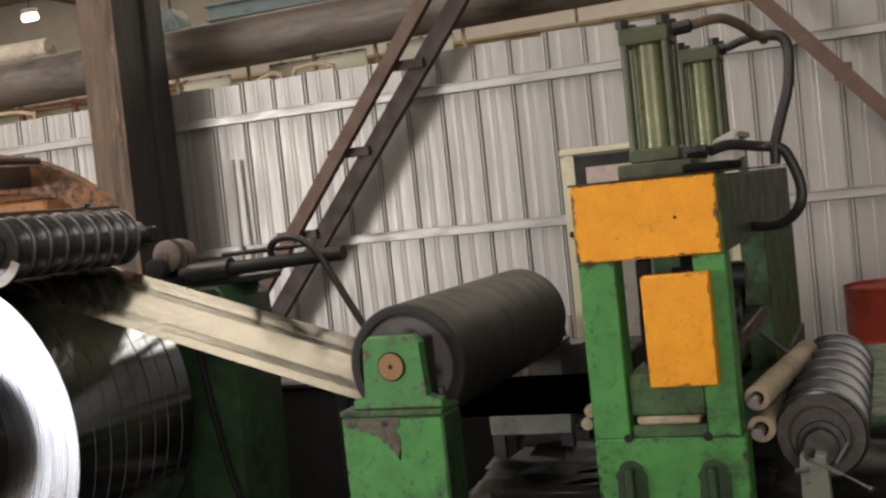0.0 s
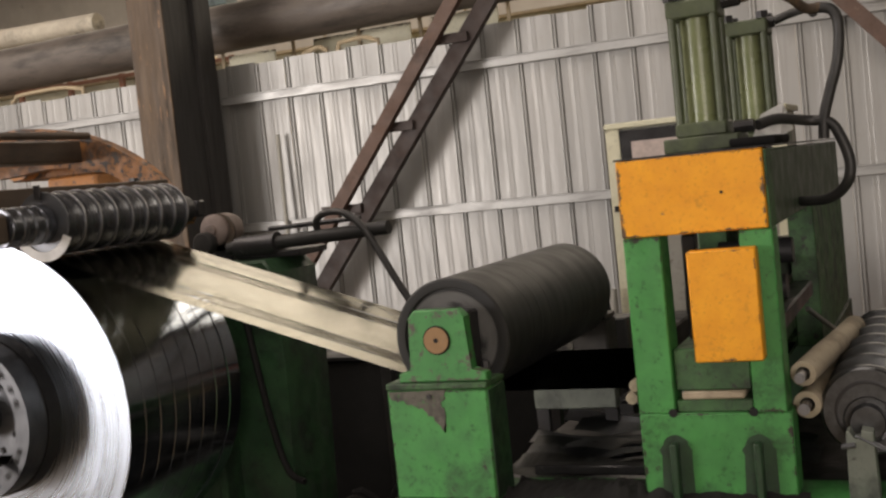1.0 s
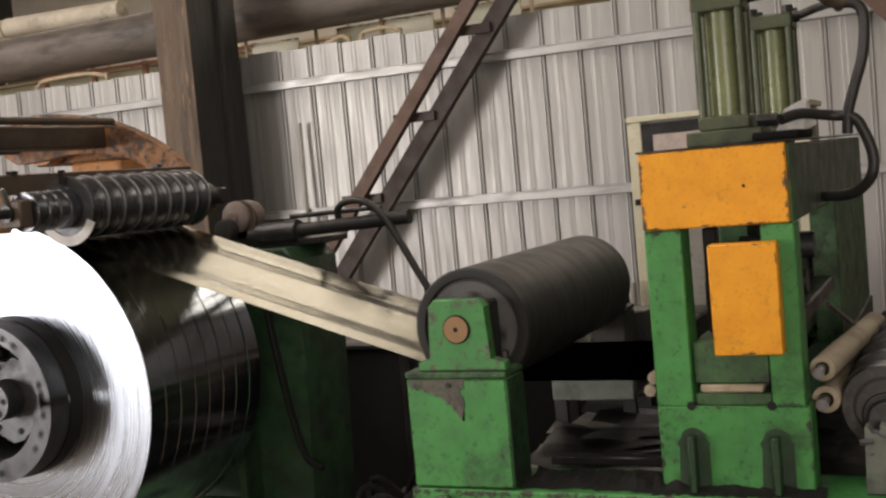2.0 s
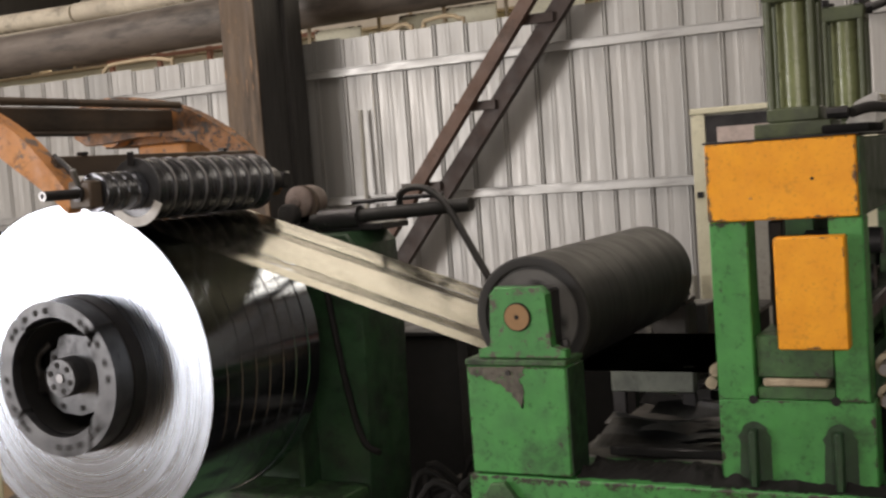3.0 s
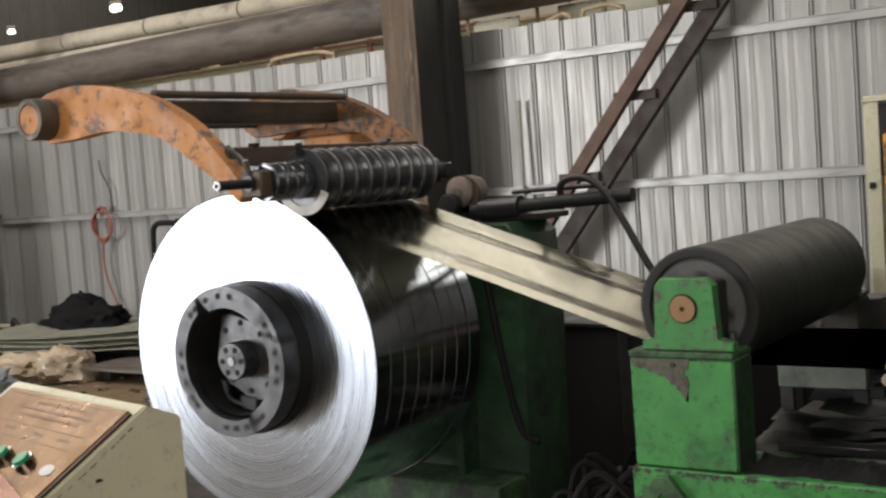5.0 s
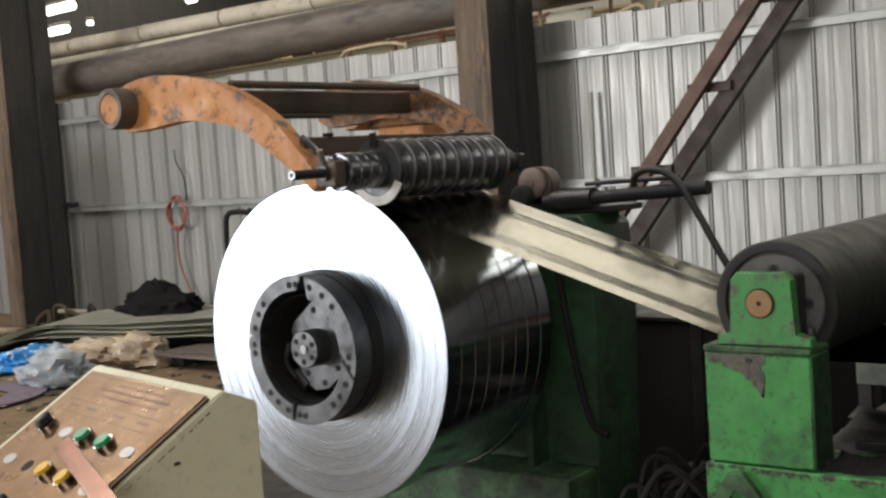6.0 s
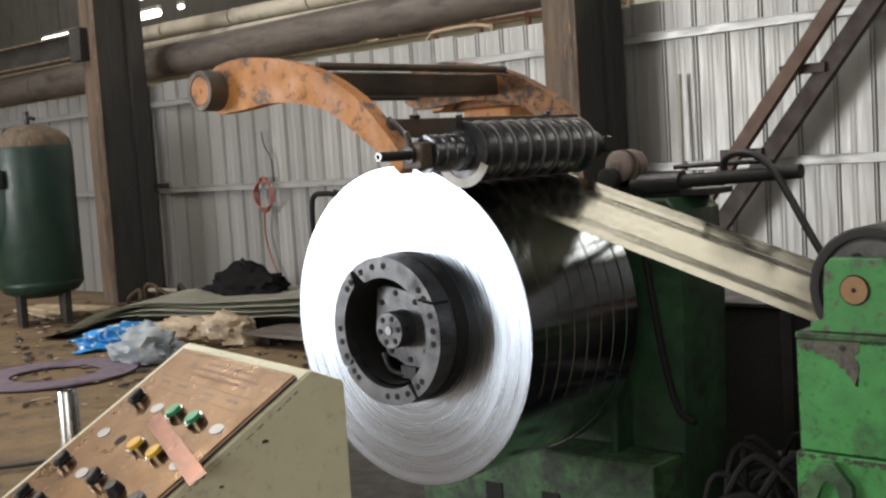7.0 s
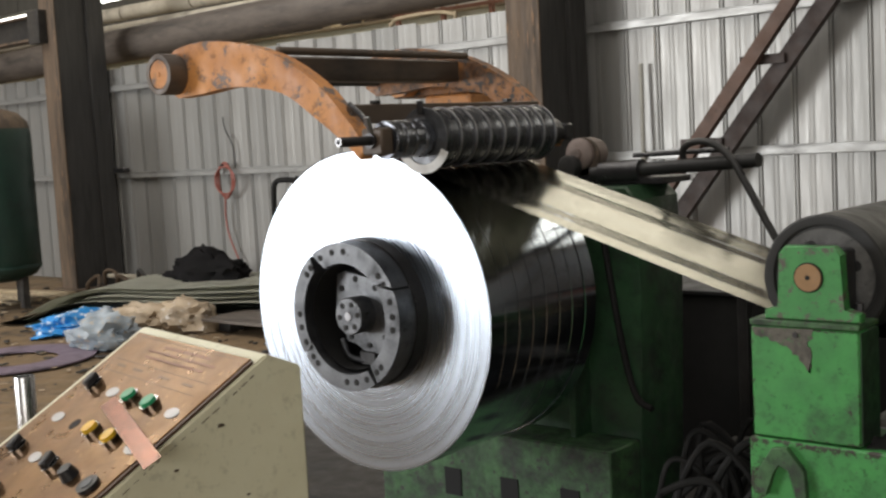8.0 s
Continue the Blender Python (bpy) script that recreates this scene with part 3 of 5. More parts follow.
for x0_, x1_, z1_ in ((-5.95, -5.45, 2.93), (-5.05, -4.6, 2.96), (-4.58, -4.1, 2.97), (-3.9, -3.3, 2.98)):
    part("fence_panel", box(x0_, x1_, 9.19, 9.21, 0.0, z1_, 0.003), CREAM, pb)
for x in (-6.0, -5.25, -4.59, -4.0, -3.2):
    part("fence_post", box(x - 0.016, x + 0.016, 9.17, 9.189, 0.0, 3.0, 0.002), BEIGE, pb)
tie = thing("tie_beam", (-17, 7.95, 3.3), "dark steel tie beam fixed to the column", "beam", kind="structure")
part("tie_flange", box(-23.9, -12.92, 7.86, 8.06, 3.40, 3.43, 0.002), RUST, tie)
part("tie_web", box(-23.9, -12.92, 7.95, 7.97, 3.14, 3.40, 0.001), SOILED, tie)
part("tie_flange", box(-23.9, -12.92, 7.86, 8.06, 3.11, 3.14, 0.002), RUST, tie)
part("bracket", box(-12.97, -12.72, 7.52, 7.638, 3.0, 3.40, 0.01), SOILED, tie)
for x in (-17, -11, -5, 1):
    tr = thing("roof_beam", (x, 9, 7.2), "dark steel roof beam across the hall", "beam", kind="structure")
    part("beam_flange", box(x - 0.15, x + 0.15, -7, 25, 7.0, 7.03, 0), RUST, tr)
    part("beam_web", box(x - 0.012, x + 0.012, -7, 25, 7.03, 7.98, 0), RUST, tr)

# ---- recoiler: coil on its mandrel ----
CX, CZ, CR = -2.69, 1.038, 0.52
coil = thing("steel_coil", (CX, 2.98, CZ), "bright galvanised coil wound from slit strips on a mandrel", "coil")
EDGES = [2.700, 2.772, 2.842, 2.914, 2.985, 3.056, 3.126, 3.196, 3.262]
rng = random.Random(5)
for i, (a, b) in enumerate(zip(EDGES, EDGES[1:])):
    r = CR - (0 if i == 0 else rng.uniform(0.0, 0.0035))
    b -= 0.0028
    bm = lathe([(0.2425, a), (r * 0.78, a), (r - 0.0012, a), (r, a + 0.0012), (r, b - 0.0012), (r - 0.0012, b), (0.2425, b), (0.2425, a)], (CX, 0, CZ), seg=128)
    ob = part("strip_coil", bm, [COILFACE, COILSKIN], coil, "", 30)
    for p in ob.data.polygons:
        c = p.center
        if i > 0 or (abs(p.normal.y) < 0.5 and math.hypot(c.x, c.z) > 0.4):
            p.material_index = 1

mand = thing("mandrel", (CX, 2.62, CZ + 0.006), "dark steel expanding mandrel with bolted segments and hub", "mandrel")
MX, MZ = CX, CZ + 0.006


def ring_piece(a0, a1, r0, r1, y0, y1, cut0=0.0, cut1=0.0, bevel=0.002):
    """A curved segment; cut0 and cut1 slant its ends."""
    k = 22
    out = [(MX + r1 * math.cos(radians(a0 + (a1 - a0) * i / k)), MZ + r1 * math.sin(radians(a0 + (a1 - a0) * i / k))) for i in range(k + 1)]
    b0, b1 = a0 + cut0, a1 - cut1
    inn = [(MX + r0 * math.cos(radians(b1 + (b0 - b1) * i / k)), MZ + r0 * math.sin(radians(b1 + (b0 - b1) * i / k))) for i in range(k + 1)]
    return prism(out + inn, y0, y1, bevel=bevel)


for a0, a1, c0, c1, r0 in ((25, 125, 19, 7, 0.170), (127.5, 213, 6, -4, 0.187), (215.5, 300, -6, 2, 0.182), (302, 383, 2, -14, 0.176)):
    seg_ = part("segment", ring_piece(a0, a1, r0, 0.235, 2.575, 3.2, c0, c1), GUNMETAL, mand)
    for f_ in (0.07, 0.16, 0.62, 0.76, 0.92):
        w = radians(a0 + (a1 - a0) * f_)
        part("bolt_hole", rod((MX + 0.207 * math.cos(w), 2.5735, MZ + 0.207 * math.sin(w)), (MX + 0.207 * math.cos(w), 2.585, MZ + 0.207 * math.sin(w)), 0.0105, seg=12), HOLE, seg_)
part("sleeve", lathe([(0.230, 2.65), (0.240, 2.65), (0.241, 2.652), (0.241, 3.28), (0.230, 3.28)], (MX, 0, MZ), seg=72), GREASE, mand)
# black ring added inside the bore in place of its deep shade
part("bore_shade", lathe([(0.1695, 2.60), (0.1705, 2.60), (0.1705, 2.86), (0.1695, 2.86), (0.1695, 2.60)], (MX, 0, MZ), seg=60), HOLE, mand)
part("core", rod((MX, 2.80, MZ), (MX, 3.5, MZ), 0.172, seg=40), SOILED, mand)
S = 0.235
plate = [(-0.28, 0.52), (-0.12, 0.58), (0.52, 0.47), (0.66, 0.34), (0.73, 0.0), (0.68, -0.32), (0.53, -0.52), (0.26, -0.56), (0.04, -0.42), (-0.14, -0.40), (-0.18, -0.25), (-0.32, -0.21), (-0.36, -0.07), (-0.27, 0.39)]
pl_ = part("face_plate", prism([(MX + (u - 0.18) * S, MZ + v * S) for u, v in plate], 2.655, 2.72, bevel=0.003), GUNMETAL, mand)
for u, v in ((0.08, 0.47), (0.44, 0.36), (-0.19, 0.33), (0.62, 0.04), (0.58, -0.3), (0.28, -0.43), (-0.06, -0.33)):
    part("plate_bolt", rod((MX + (u - 0.18) * S, 2.652, MZ + v * S), (MX + (u - 0.18) * S, 2.665, MZ + v * S), 0.010, seg=8), HOLE, pl_)
hub = part("hub", lathe([(0.0, 2.592), (0.056, 2.592), (0.059, 2.596), (0.059, 2.66), (0.072, 2.665), (0.072, 2.70)], (MX, 0, MZ), seg=40), GUNMETAL, mand)
for i in range(6):
    w = radians(60 * i + 8)
    part("hub_hole", rod((MX + 0.04 * math.cos(w), 2.5905, MZ + 0.04 * math.sin(w)), (MX + 0.04 * math.cos(w), 2.60, MZ + 0.04 * math.sin(w)), 0.0095, seg=12), HOLE, hub)
part("hub_centre", rod((MX, 2.588, MZ), (MX, 2.60, MZ), 0.014, seg=18), SHAFT, hub)
part("hydraulic_joint", tube([(MX - 0.10, 2.66, MZ - 0.09), (MX - 0.06, 2.65, MZ - 0.14), (MX, 2.66, MZ - 0.15), (MX + 0.05, 2.67, MZ - 0.13)], 0.010, seg=8), GUNMETAL, mand)
part("joint_block", box(MX - 0.02, MX + 0.05, 2.65, 2.70, MZ - 0.165, MZ - 0.12, 0.004), GREASE, mand)

mand.location.x += 0.034

# ---- recoiler housing and base ----
rh = thing("recoiler_housing", (-2.7, 4.2, 0), "dark green recoiler housing on the floor behind the coil", "housing")
part("housing_body", prism([(-3.40, 0.0), (-2.175, 0.0), (-2.145, 1.02), (-2.15, 1.34), (-2.19, 1.385), (-3.40, 1.385)], 3.50, 3.79, bevel=0.008), GREEN_DARK, rh)
part("front_rib", box(-2.40, -2.37, 3.40, 3.50, 0.5, 1.33, 0.004), GREEN_DARK, rh)
part("bearing_cover", lathe([(0.0, 3.36), (0.20, 3.36), (0.24, 3.40), (0.24, 3.50)], (CX, 0, CZ), seg=40), GREEN_DARK, rh)
bm = box(-3.25, -2.17, 3.30, 3.495, 0.0, 0.50, 0.006)
part("base", bm, GREEN_DIRTY, rh)
for x in (-2.875, -2.606, -2.34):
    part("base_slot", box(x - 0.04, x + 0.04, 3.296, 3.305, 0.24, 0.345, 0), HOLE, rh)
part("cable", tube([(-2.30, 3.49, 1.36), (-2.27, 3.485, 1.15), (-2.22, 3.48, 0.85), (-2.17, 3.48, 0.66), (-2.1, 3.47, 0.62)], 0.012), TAR, rh)

# ---- swing arm with the hold-down roll ----
arm = thing("hold_down_arm", (-3.285, 2.98, 1.847), "chipped orange curved twin arms holding a roll over the coil", "machine arm")
top = curve_points([(-3.285, 0, 1.928), (-3.16, 0, 1.942), (-3.02, 0, 1.930), (-2.805, 0, 1.877), (-2.611, 0, 1.773), (-2.479, 0, 1.647), (-2.415, 0, 1.570)], 4)
low = curve_points([(-2.44, 0, 1.535), (-2.500, 0, 1.585), (-2.622, 0, 1.668), (-2.766, 0, 1.751), (-2.981, 0, 1.784), (-3.158, 0, 1.773), (-3.285, 0, 1.768)], 4)
ol = [(p.x, p.z) for p in top + low] + [(-3.34, 1.80), (-3.36, 1.85), (-3.34, 1.90)]
# the far plate takes the darker, more worn orange
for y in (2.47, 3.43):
    part("arm_plate", prism(ol, y, y + 0.055, bevel=0.004), ARM if y < 3 else ARM_DARK, arm)
part("pivot_boss", lathe([(0.0, 2.405), (0.050, 2.405), (0.050, 2.40), (0.066, 2.40), (0.068, 2.404), (0.068, 2.53)], (-3.285, 0, 1.847), seg=40), BEAM, arm)
part("pivot_cap", lathe([(0.0, 2.399), (0.008, 2.399), (0.008, 2.402), (0.047, 2.402), (0.047, 2.42)], (-3.285, 0, 1.847), seg=30), ARM, arm)
part("cross_beam", box(-2.97, -2.85, 2.52, 3.44, 1.795, 1.872, 0.006), BEAM, arm, "sooty brown cross beam")
part("cross_rod", rod((-2.82, 2.52, 1.885), (-2.82, 3.44, 1.885), 0.013, seg=12), BEAM, arm)
part("pivot_shaft", rod((-3.285, 2.5, 1.847), (-3.285, 3.55, 1.847), 0.04, seg=20), GREASE, arm)
part("roll_bar", box(-2.515, -2.495, 2.50, 3.44, 1.640, 1.698, 0.003), BEAM, arm)
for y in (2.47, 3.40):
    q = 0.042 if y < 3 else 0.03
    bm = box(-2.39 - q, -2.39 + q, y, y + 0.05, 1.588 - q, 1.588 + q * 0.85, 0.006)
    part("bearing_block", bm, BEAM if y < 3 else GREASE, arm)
part("latch", tube([(-2.50, 2.50, 1.70), (-2.45, 2.50, 1.66), (-2.41, 2.49, 1.62)], 0.008), GREASE, arm)
part("set_screw", rod((-2.39, 2.455, 1.655), (-2.39, 2.475, 1.60), 0.009, seg=8), SHAFT, arm)
for y in (2.60, 3.25):
    part("bracket", box(-2.515, -2.49, y, y + 0.025, 1.698, 1.709, 0.002), GREASE, arm)
post = thing("arm_post", (-3.08, 3.72, 1.385), "orange painted post carrying the arm pivot", "post")
part("post_body", box(-3.20, -2.96, 3.62, 3.82, 1.385, 1.76, 0.01), ARM, post)
part("post_bearing", rod((-3.285, 3.56, 1.847), (-3.285, 3.86, 1.847), 0.085, seg=28), ARM, post)
part("post_head", prism([(-3.37, 1.76), (-2.96, 1.76), (-3.0, 1.82), (-3.2, 1.9), (-3.37, 1.9)], 3.62, 3.82, bevel=0.005), ARM_DARK, post)

RX, RZ = -2.39, 1.588
hold = thing("separator_roll", (RX, 2.95, RZ), "black oily roll with steel separator discs above the coil", "roll")
part("shaft", lathe([(0.0, 2.345), (0.007, 2.345), (0.007, 2.34), (0.0125, 2.34), (0.014, 2.343), (0.014, 2.46), (0.022, 2.46), (0.022, 2.52), (0.045, 2.52), (0.045, 3.37), (0.0, 3.37)], (RX, 0, RZ), seg=24), GREASE, hold)
part("shaft_end", lathe([(0.007, 2.338), (0.0125, 2.338), (0.0135, 2.342), (0.007, 2.342), (0.007, 2.338)], (RX, 0, RZ), seg=24), SHAFT, hold, "bright turned shaft end")
for i in range(4):
    y = 2.524 + i * 0.0425
    part("collar", lathe([(0.02, y), (0.053, y), (0.056, y + 0.003), (0.056, y + 0.038), (0.053, y + 0.041), (0.02, y + 0.041)], (RX, 0, RZ), seg=36), ROLLSTEEL, hold)
for i, y in enumerate(EDGES):
    q = 0.093
    part("separator_disc", lathe([(0.03, y - 0.005), (q - 0.001, y - 0.005), (q, y - 0.004), (q, y + 0.0015), (q - 0.001, y + 0.0025), (0.03, y + 0.0025)], (RX, 0, RZ), seg=48), GUNMETAL if i == 0 else SHAFT, hold)
    if i < len(EDGES) - 1:
        b = EDGES[i + 1]
        part("spacer", lathe([(0.03, y + 0.003), (0.085, y + 0.003), (0.086, y + 0.006), (0.0885, b - 0.010), (0.088, b - 0.006), (0.03, b - 0.006)], (RX, 0, RZ), seg=48), ROLLSTEEL, hold)
out_ = [(RX + 0.108 * math.cos(radians(a)), RZ + 0.108 * math.sin(radians(a))) for a in range(205, 336, 10)]
inn_ = [(RX + 0.080 * math.cos(radians(a)), RZ + 0.080 * math.sin(radians(a))) for a in range(335, 204, -10)]
# added white crescent and stem, standing in for a bright patch below the roll
part("bright_crescent", prism(out_ + inn_, 2.690, 2.694), PAPER, arm, "white crescent added for the bright patch under the roll")
part("crescent_stem", box(RX - 0.012, RX + 0.012, 2.684, 2.6895, RZ + 0.07, RZ + 0.112, 0.001), GREASE, arm)
part("end_nut", rod((RX, 3.27, RZ), (RX, 3.31, RZ), 0.06, seg=6), GREASE, hold)

# ---- strip from the coil down to the roller and on to the press ----
ang = math.atan(0.330)
OX, OZ, OR = -1.119, 1.220, 0.1445
t0 = (CX + CR * math.sin(ang), CZ + CR * math.cos(ang))
t1 = (OX - (OR + 0.002) * math.sin(ang), OZ - (OR + 0.002) * math.cos(ang))
line = [(CX + (CR + 0.0015) * math.sin(a), CZ + (CR + 0.0015) * math.cos(a)) for a in np.linspace(-0.5, ang, 14)]
line += [(t0[0] + (t1[0] - t0[0]) * k / 30, t0[1] + (t1[1] - t0[1]) * k / 30) for k in range(1, 31)]
line += [(OX - (OR + 0.002) * math.sin(a), OZ - (OR + 0.002) * math.cos(a)) for a in np.linspace(ang, 0, 6)[1:]]
line += [(OX + k * 0.05, OZ - OR - 0.002) for k in range(1, 15)]
TILTS = (0.02, -0.055, 0.03, 0.015, 0.03, -0.045, -0.01, -0.02)
strip = thing("steel_strip", (-1.9, 2.98, 1.3), "shiny galvanised strip running from the roller up to the coil", "steel strip")
for i, (a, b) in enumerate(zip(EDGES, EDGES[1:])):
    bm = bmesh.new()
    cols = []
    ys = np.linspace(a, b - 0.0008, 4)
    for k, (x, z) in enumerate(line):
        s = min(1, max(0, (x + 2.45) / 0.3)) * min(1, max(0, (-1.22 - x) / 0.2))
        cols.append([bm.verts.new((x, y, z + s * (TILTS[i] * (y - (a + b) / 2) + 0.0005 * math.sin(1.4 * x + 0.8 * i)))) for y in ys])
    for p, q in zip(cols, cols[1:]):
        for j in range(3):
            bm.faces.new((p[j], p[j + 1], q[j + 1], q[j]))
    bmesh.ops.solidify(bm, geom=bm.faces[:], thickness=0.0012)
    ob = part("slit_strip", bm, [STRIP, SHADESTRIP], strip)
    for p in ob.data.polygons:  # past the roller, shade and dark reflection are put into the colour
        p.material_index = 1 if p.center.x + strip.location.x > OX + 0.04 else 0

# ---- deflector roller on its pedestals ----
roll = thing("deflector_roller", (OX, 3.05, OZ), "black rubber-covered deflector roller with a recessed end", "roller")
part("drum", lathe([(0.030, 2.607), (0.119, 2.607), (0.121, 2.601), (0.124, 2.60), (0.1405, 2.60), (0.1445, 2.604), (0.1445, 3.496), (0.1405, 3.50), (0.12, 3.50), (0.03, 3.49)], (OX, 0, OZ), seg=96), BLACK, roll)
for i in range(4):
    w = radians(22 + 90 * i)
    part("end_hole", rod((OX + 0.078 * math.cos(w), 2.6035, OZ + 0.078 * math.sin(w)), (OX + 0.078 * math.cos(w), 2.615, OZ + 0.078 * math.sin(w)), 0.0125, seg=14), HOLE, roll)
part("end_disc", lathe([(0.0, 2.605), (0.112, 2.605), (0.114, 2.608)], (OX, 0, OZ), seg=60), DUSTED, roll, "dusty grey end disc")
part("axle", lathe([(0.0, 2.525), (0.026, 2.525), (0.028, 2.53), (0.028, 3.62), (0.0, 3.62)], (OX + 0.004, 0, OZ + 0.013), seg=28), GREASE, roll)
for y in (2.78, 2.84, 2.92):
    part("wear_band", lathe([(0.1446, y), (0.1451, y + 0.001), (0.1451, y + 0.004), (0.1446, y + 0.005)], (OX, 0, OZ), seg=96), GREASE, roll)


def pedestal(dy, label):
    p = thing("roller_pedestal", (-1.127, 2.58 + dy, 0.865), label, "pedestal", "pedestals of the roller")
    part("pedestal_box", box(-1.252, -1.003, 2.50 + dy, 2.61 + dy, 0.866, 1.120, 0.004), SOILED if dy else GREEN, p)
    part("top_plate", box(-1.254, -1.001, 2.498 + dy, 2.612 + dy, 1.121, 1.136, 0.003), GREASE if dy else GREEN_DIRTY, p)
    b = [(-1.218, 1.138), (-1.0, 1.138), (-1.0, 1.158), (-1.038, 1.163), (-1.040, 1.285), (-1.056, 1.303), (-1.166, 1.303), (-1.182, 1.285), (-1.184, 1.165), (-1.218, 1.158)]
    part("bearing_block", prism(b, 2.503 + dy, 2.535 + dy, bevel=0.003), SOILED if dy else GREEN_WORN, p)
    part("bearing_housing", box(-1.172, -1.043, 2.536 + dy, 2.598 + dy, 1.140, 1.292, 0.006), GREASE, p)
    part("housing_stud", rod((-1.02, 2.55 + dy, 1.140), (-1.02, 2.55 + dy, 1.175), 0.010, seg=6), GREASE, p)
    # thin added sheet whose dark colour stands for the unlit side
    part("side_shade_sheet", box(-1.0025, -1.0, 2.504 + dy, 2.607 + dy, 0.87, 1.117, 0.0005), SOILED if dy else GREEN_DARK, p, "dark sheet added for the shade on this side")
    part("bearing_seal", lathe([(0.028, 2.5005 + dy), (0.0335, 2.5005 + dy), (0.0335, 2.506 + dy)], (-1.113, 0, 1.234), seg=36), HOLE, p)
    cap = part("shaft_cap", lathe([(0.0, 2.497 + dy), (0.030, 2.497 + dy), (0.0305, 2.499 + dy), (0.0305, 2.51 + dy)], (-1.113, 0, 1.234), seg=36), BRASS, p, "rusty orange shaft end")
    part("centre_hole", rod((-1.113, 2.4962 + dy, 1.234), (-1.113, 2.505 + dy, 1.234), 0.0055, seg=12), HOLE, cap)
    part("plate_bolt", bolt(-1.145, 2.5 + dy, 1.105, 0.007, 0.004), GREASE, p)
    edge_ = [(-1.10, 1.117), (-1.115, 1.09), (-1.105, 1.065), (-1.116, 1.022), (-1.135, 1.05), (-1.165, 1.078), (-1.205, 1.092), (-1.245, 1.102)]
    rg = random.Random(8)
    torn = [(-1.249, 1.117)]
    for (xa, za), (xb, zb) in zip(edge_, edge_[1:]):
        torn += [(xa + (xb - xa) * k / 6 + rg.uniform(-0.0045, 0.0045), za + (zb - za) * k / 6 + rg.uniform(-0.005, 0.0035)) for k in range(6)]
    part("bared_patch", prism(torn, 2.4985 + dy, 2.502 + dy), BARED, p, "bare grey worn metal where paint is gone")
    return p


pedestal(0, "bright green welded pedestal with scraped paint carrying the roller bearing")
# the far pedestal is drawn in darker materials than the near one
pedestal(1.0, "dark welded pedestal carrying the far end of the roller")

# ---- machine bed ----
bed = thing("machine_bed", (-0.6, 3.2, 0), "long green welded machine bed, greasy along its top edge", "machine bed")
part("front_girder", box(-1.262, 0.55, 2.497, 2.70, 0.0, 0.862, 0.005), GREEN, bed)
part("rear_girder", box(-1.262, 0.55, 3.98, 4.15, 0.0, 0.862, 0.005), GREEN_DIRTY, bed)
part("pan", box(-1.25, 0.5, 2.70, 3.98, 0.70, 0.745, 0.002), SOILED, bed)
part("inner_flange", box(-0.99, -0.69, 2.72, 2.76, 0.862, 0.885, 0.003), GREASE, bed)
part("lug", prism([(-1.245, 0.735), (-1.215, 0.735), (-1.20, 0.79), (-1.185, 0.81), (-1.16, 0.80), (-1.145, 0.735), (-1.12, 0.735), (-1.125, 0.80), (-1.165, 0.85), (-1.20, 0.845), (-1.235, 0.79)], 2.478, 2.497, bevel=0.002), GREEN_DIRTY, bed)
bm = bmesh.new()
rows = []
for j_ in range(12):
    y = 2.508 + 0.202 * j_ / 11
    rows.append([bm.verts.new((x, y + 0.006 * noise.noise(Vector((x * 30, y * 20, 2))), 0.858 + max(0.0, math.sin(math.pi * j_ / 11)) * (0.007 + 0.026 * abs(noise.noise(Vector((x * 14, y * 22, 5)))) + 0.014 * abs(noise.noise(Vector((x * 45, y * 45, 3))))))) for x in np.linspace(-1.0, -0.68, 90)])
for p, q in zip(rows, rows[1:]):
    for k in range(89):
        bm.faces.new((p[k], p[k + 1], q[k + 1], q[k]))
solo("grease_bank", bm, TAR, "black bank of grease and swarf along the bed edge", "debris", kind="stuff")
bm = bmesh.new()
rows = []
for j_ in range(8):
    y = 2.505 + 0.05 * j_ / 7
    rows.append([bm.verts.new((x, y + 0.008 * noise.noise(Vector((x * 40, j_ * 0.2, 7))), 0.861 + 0.034 * (j_ / 7) ** 2 * (0.35 + 1.3 * abs(noise.noise(Vector((x * 18, 1, 4))))) + 0.006 * abs(noise.noise(Vector((x * 60, y * 60, 3)))))) for x in np.linspace(-0.69, -0.33, 70)])
for p, q in zip(rows, rows[1:]):
    for k in range(69):
        bm.faces.new((p[k], p[k + 1], q[k + 1], q[k]))
solo("grease_bank", bm, TAR, "black oily grease heaped along the press foot", "debris", kind="stuff")
loop = thing("strip_scrap", (-0.85, 3.3, 0.745), "crumpled dark shiny strip scrap lying in the bed", "scrap")
rng = random.Random(21)
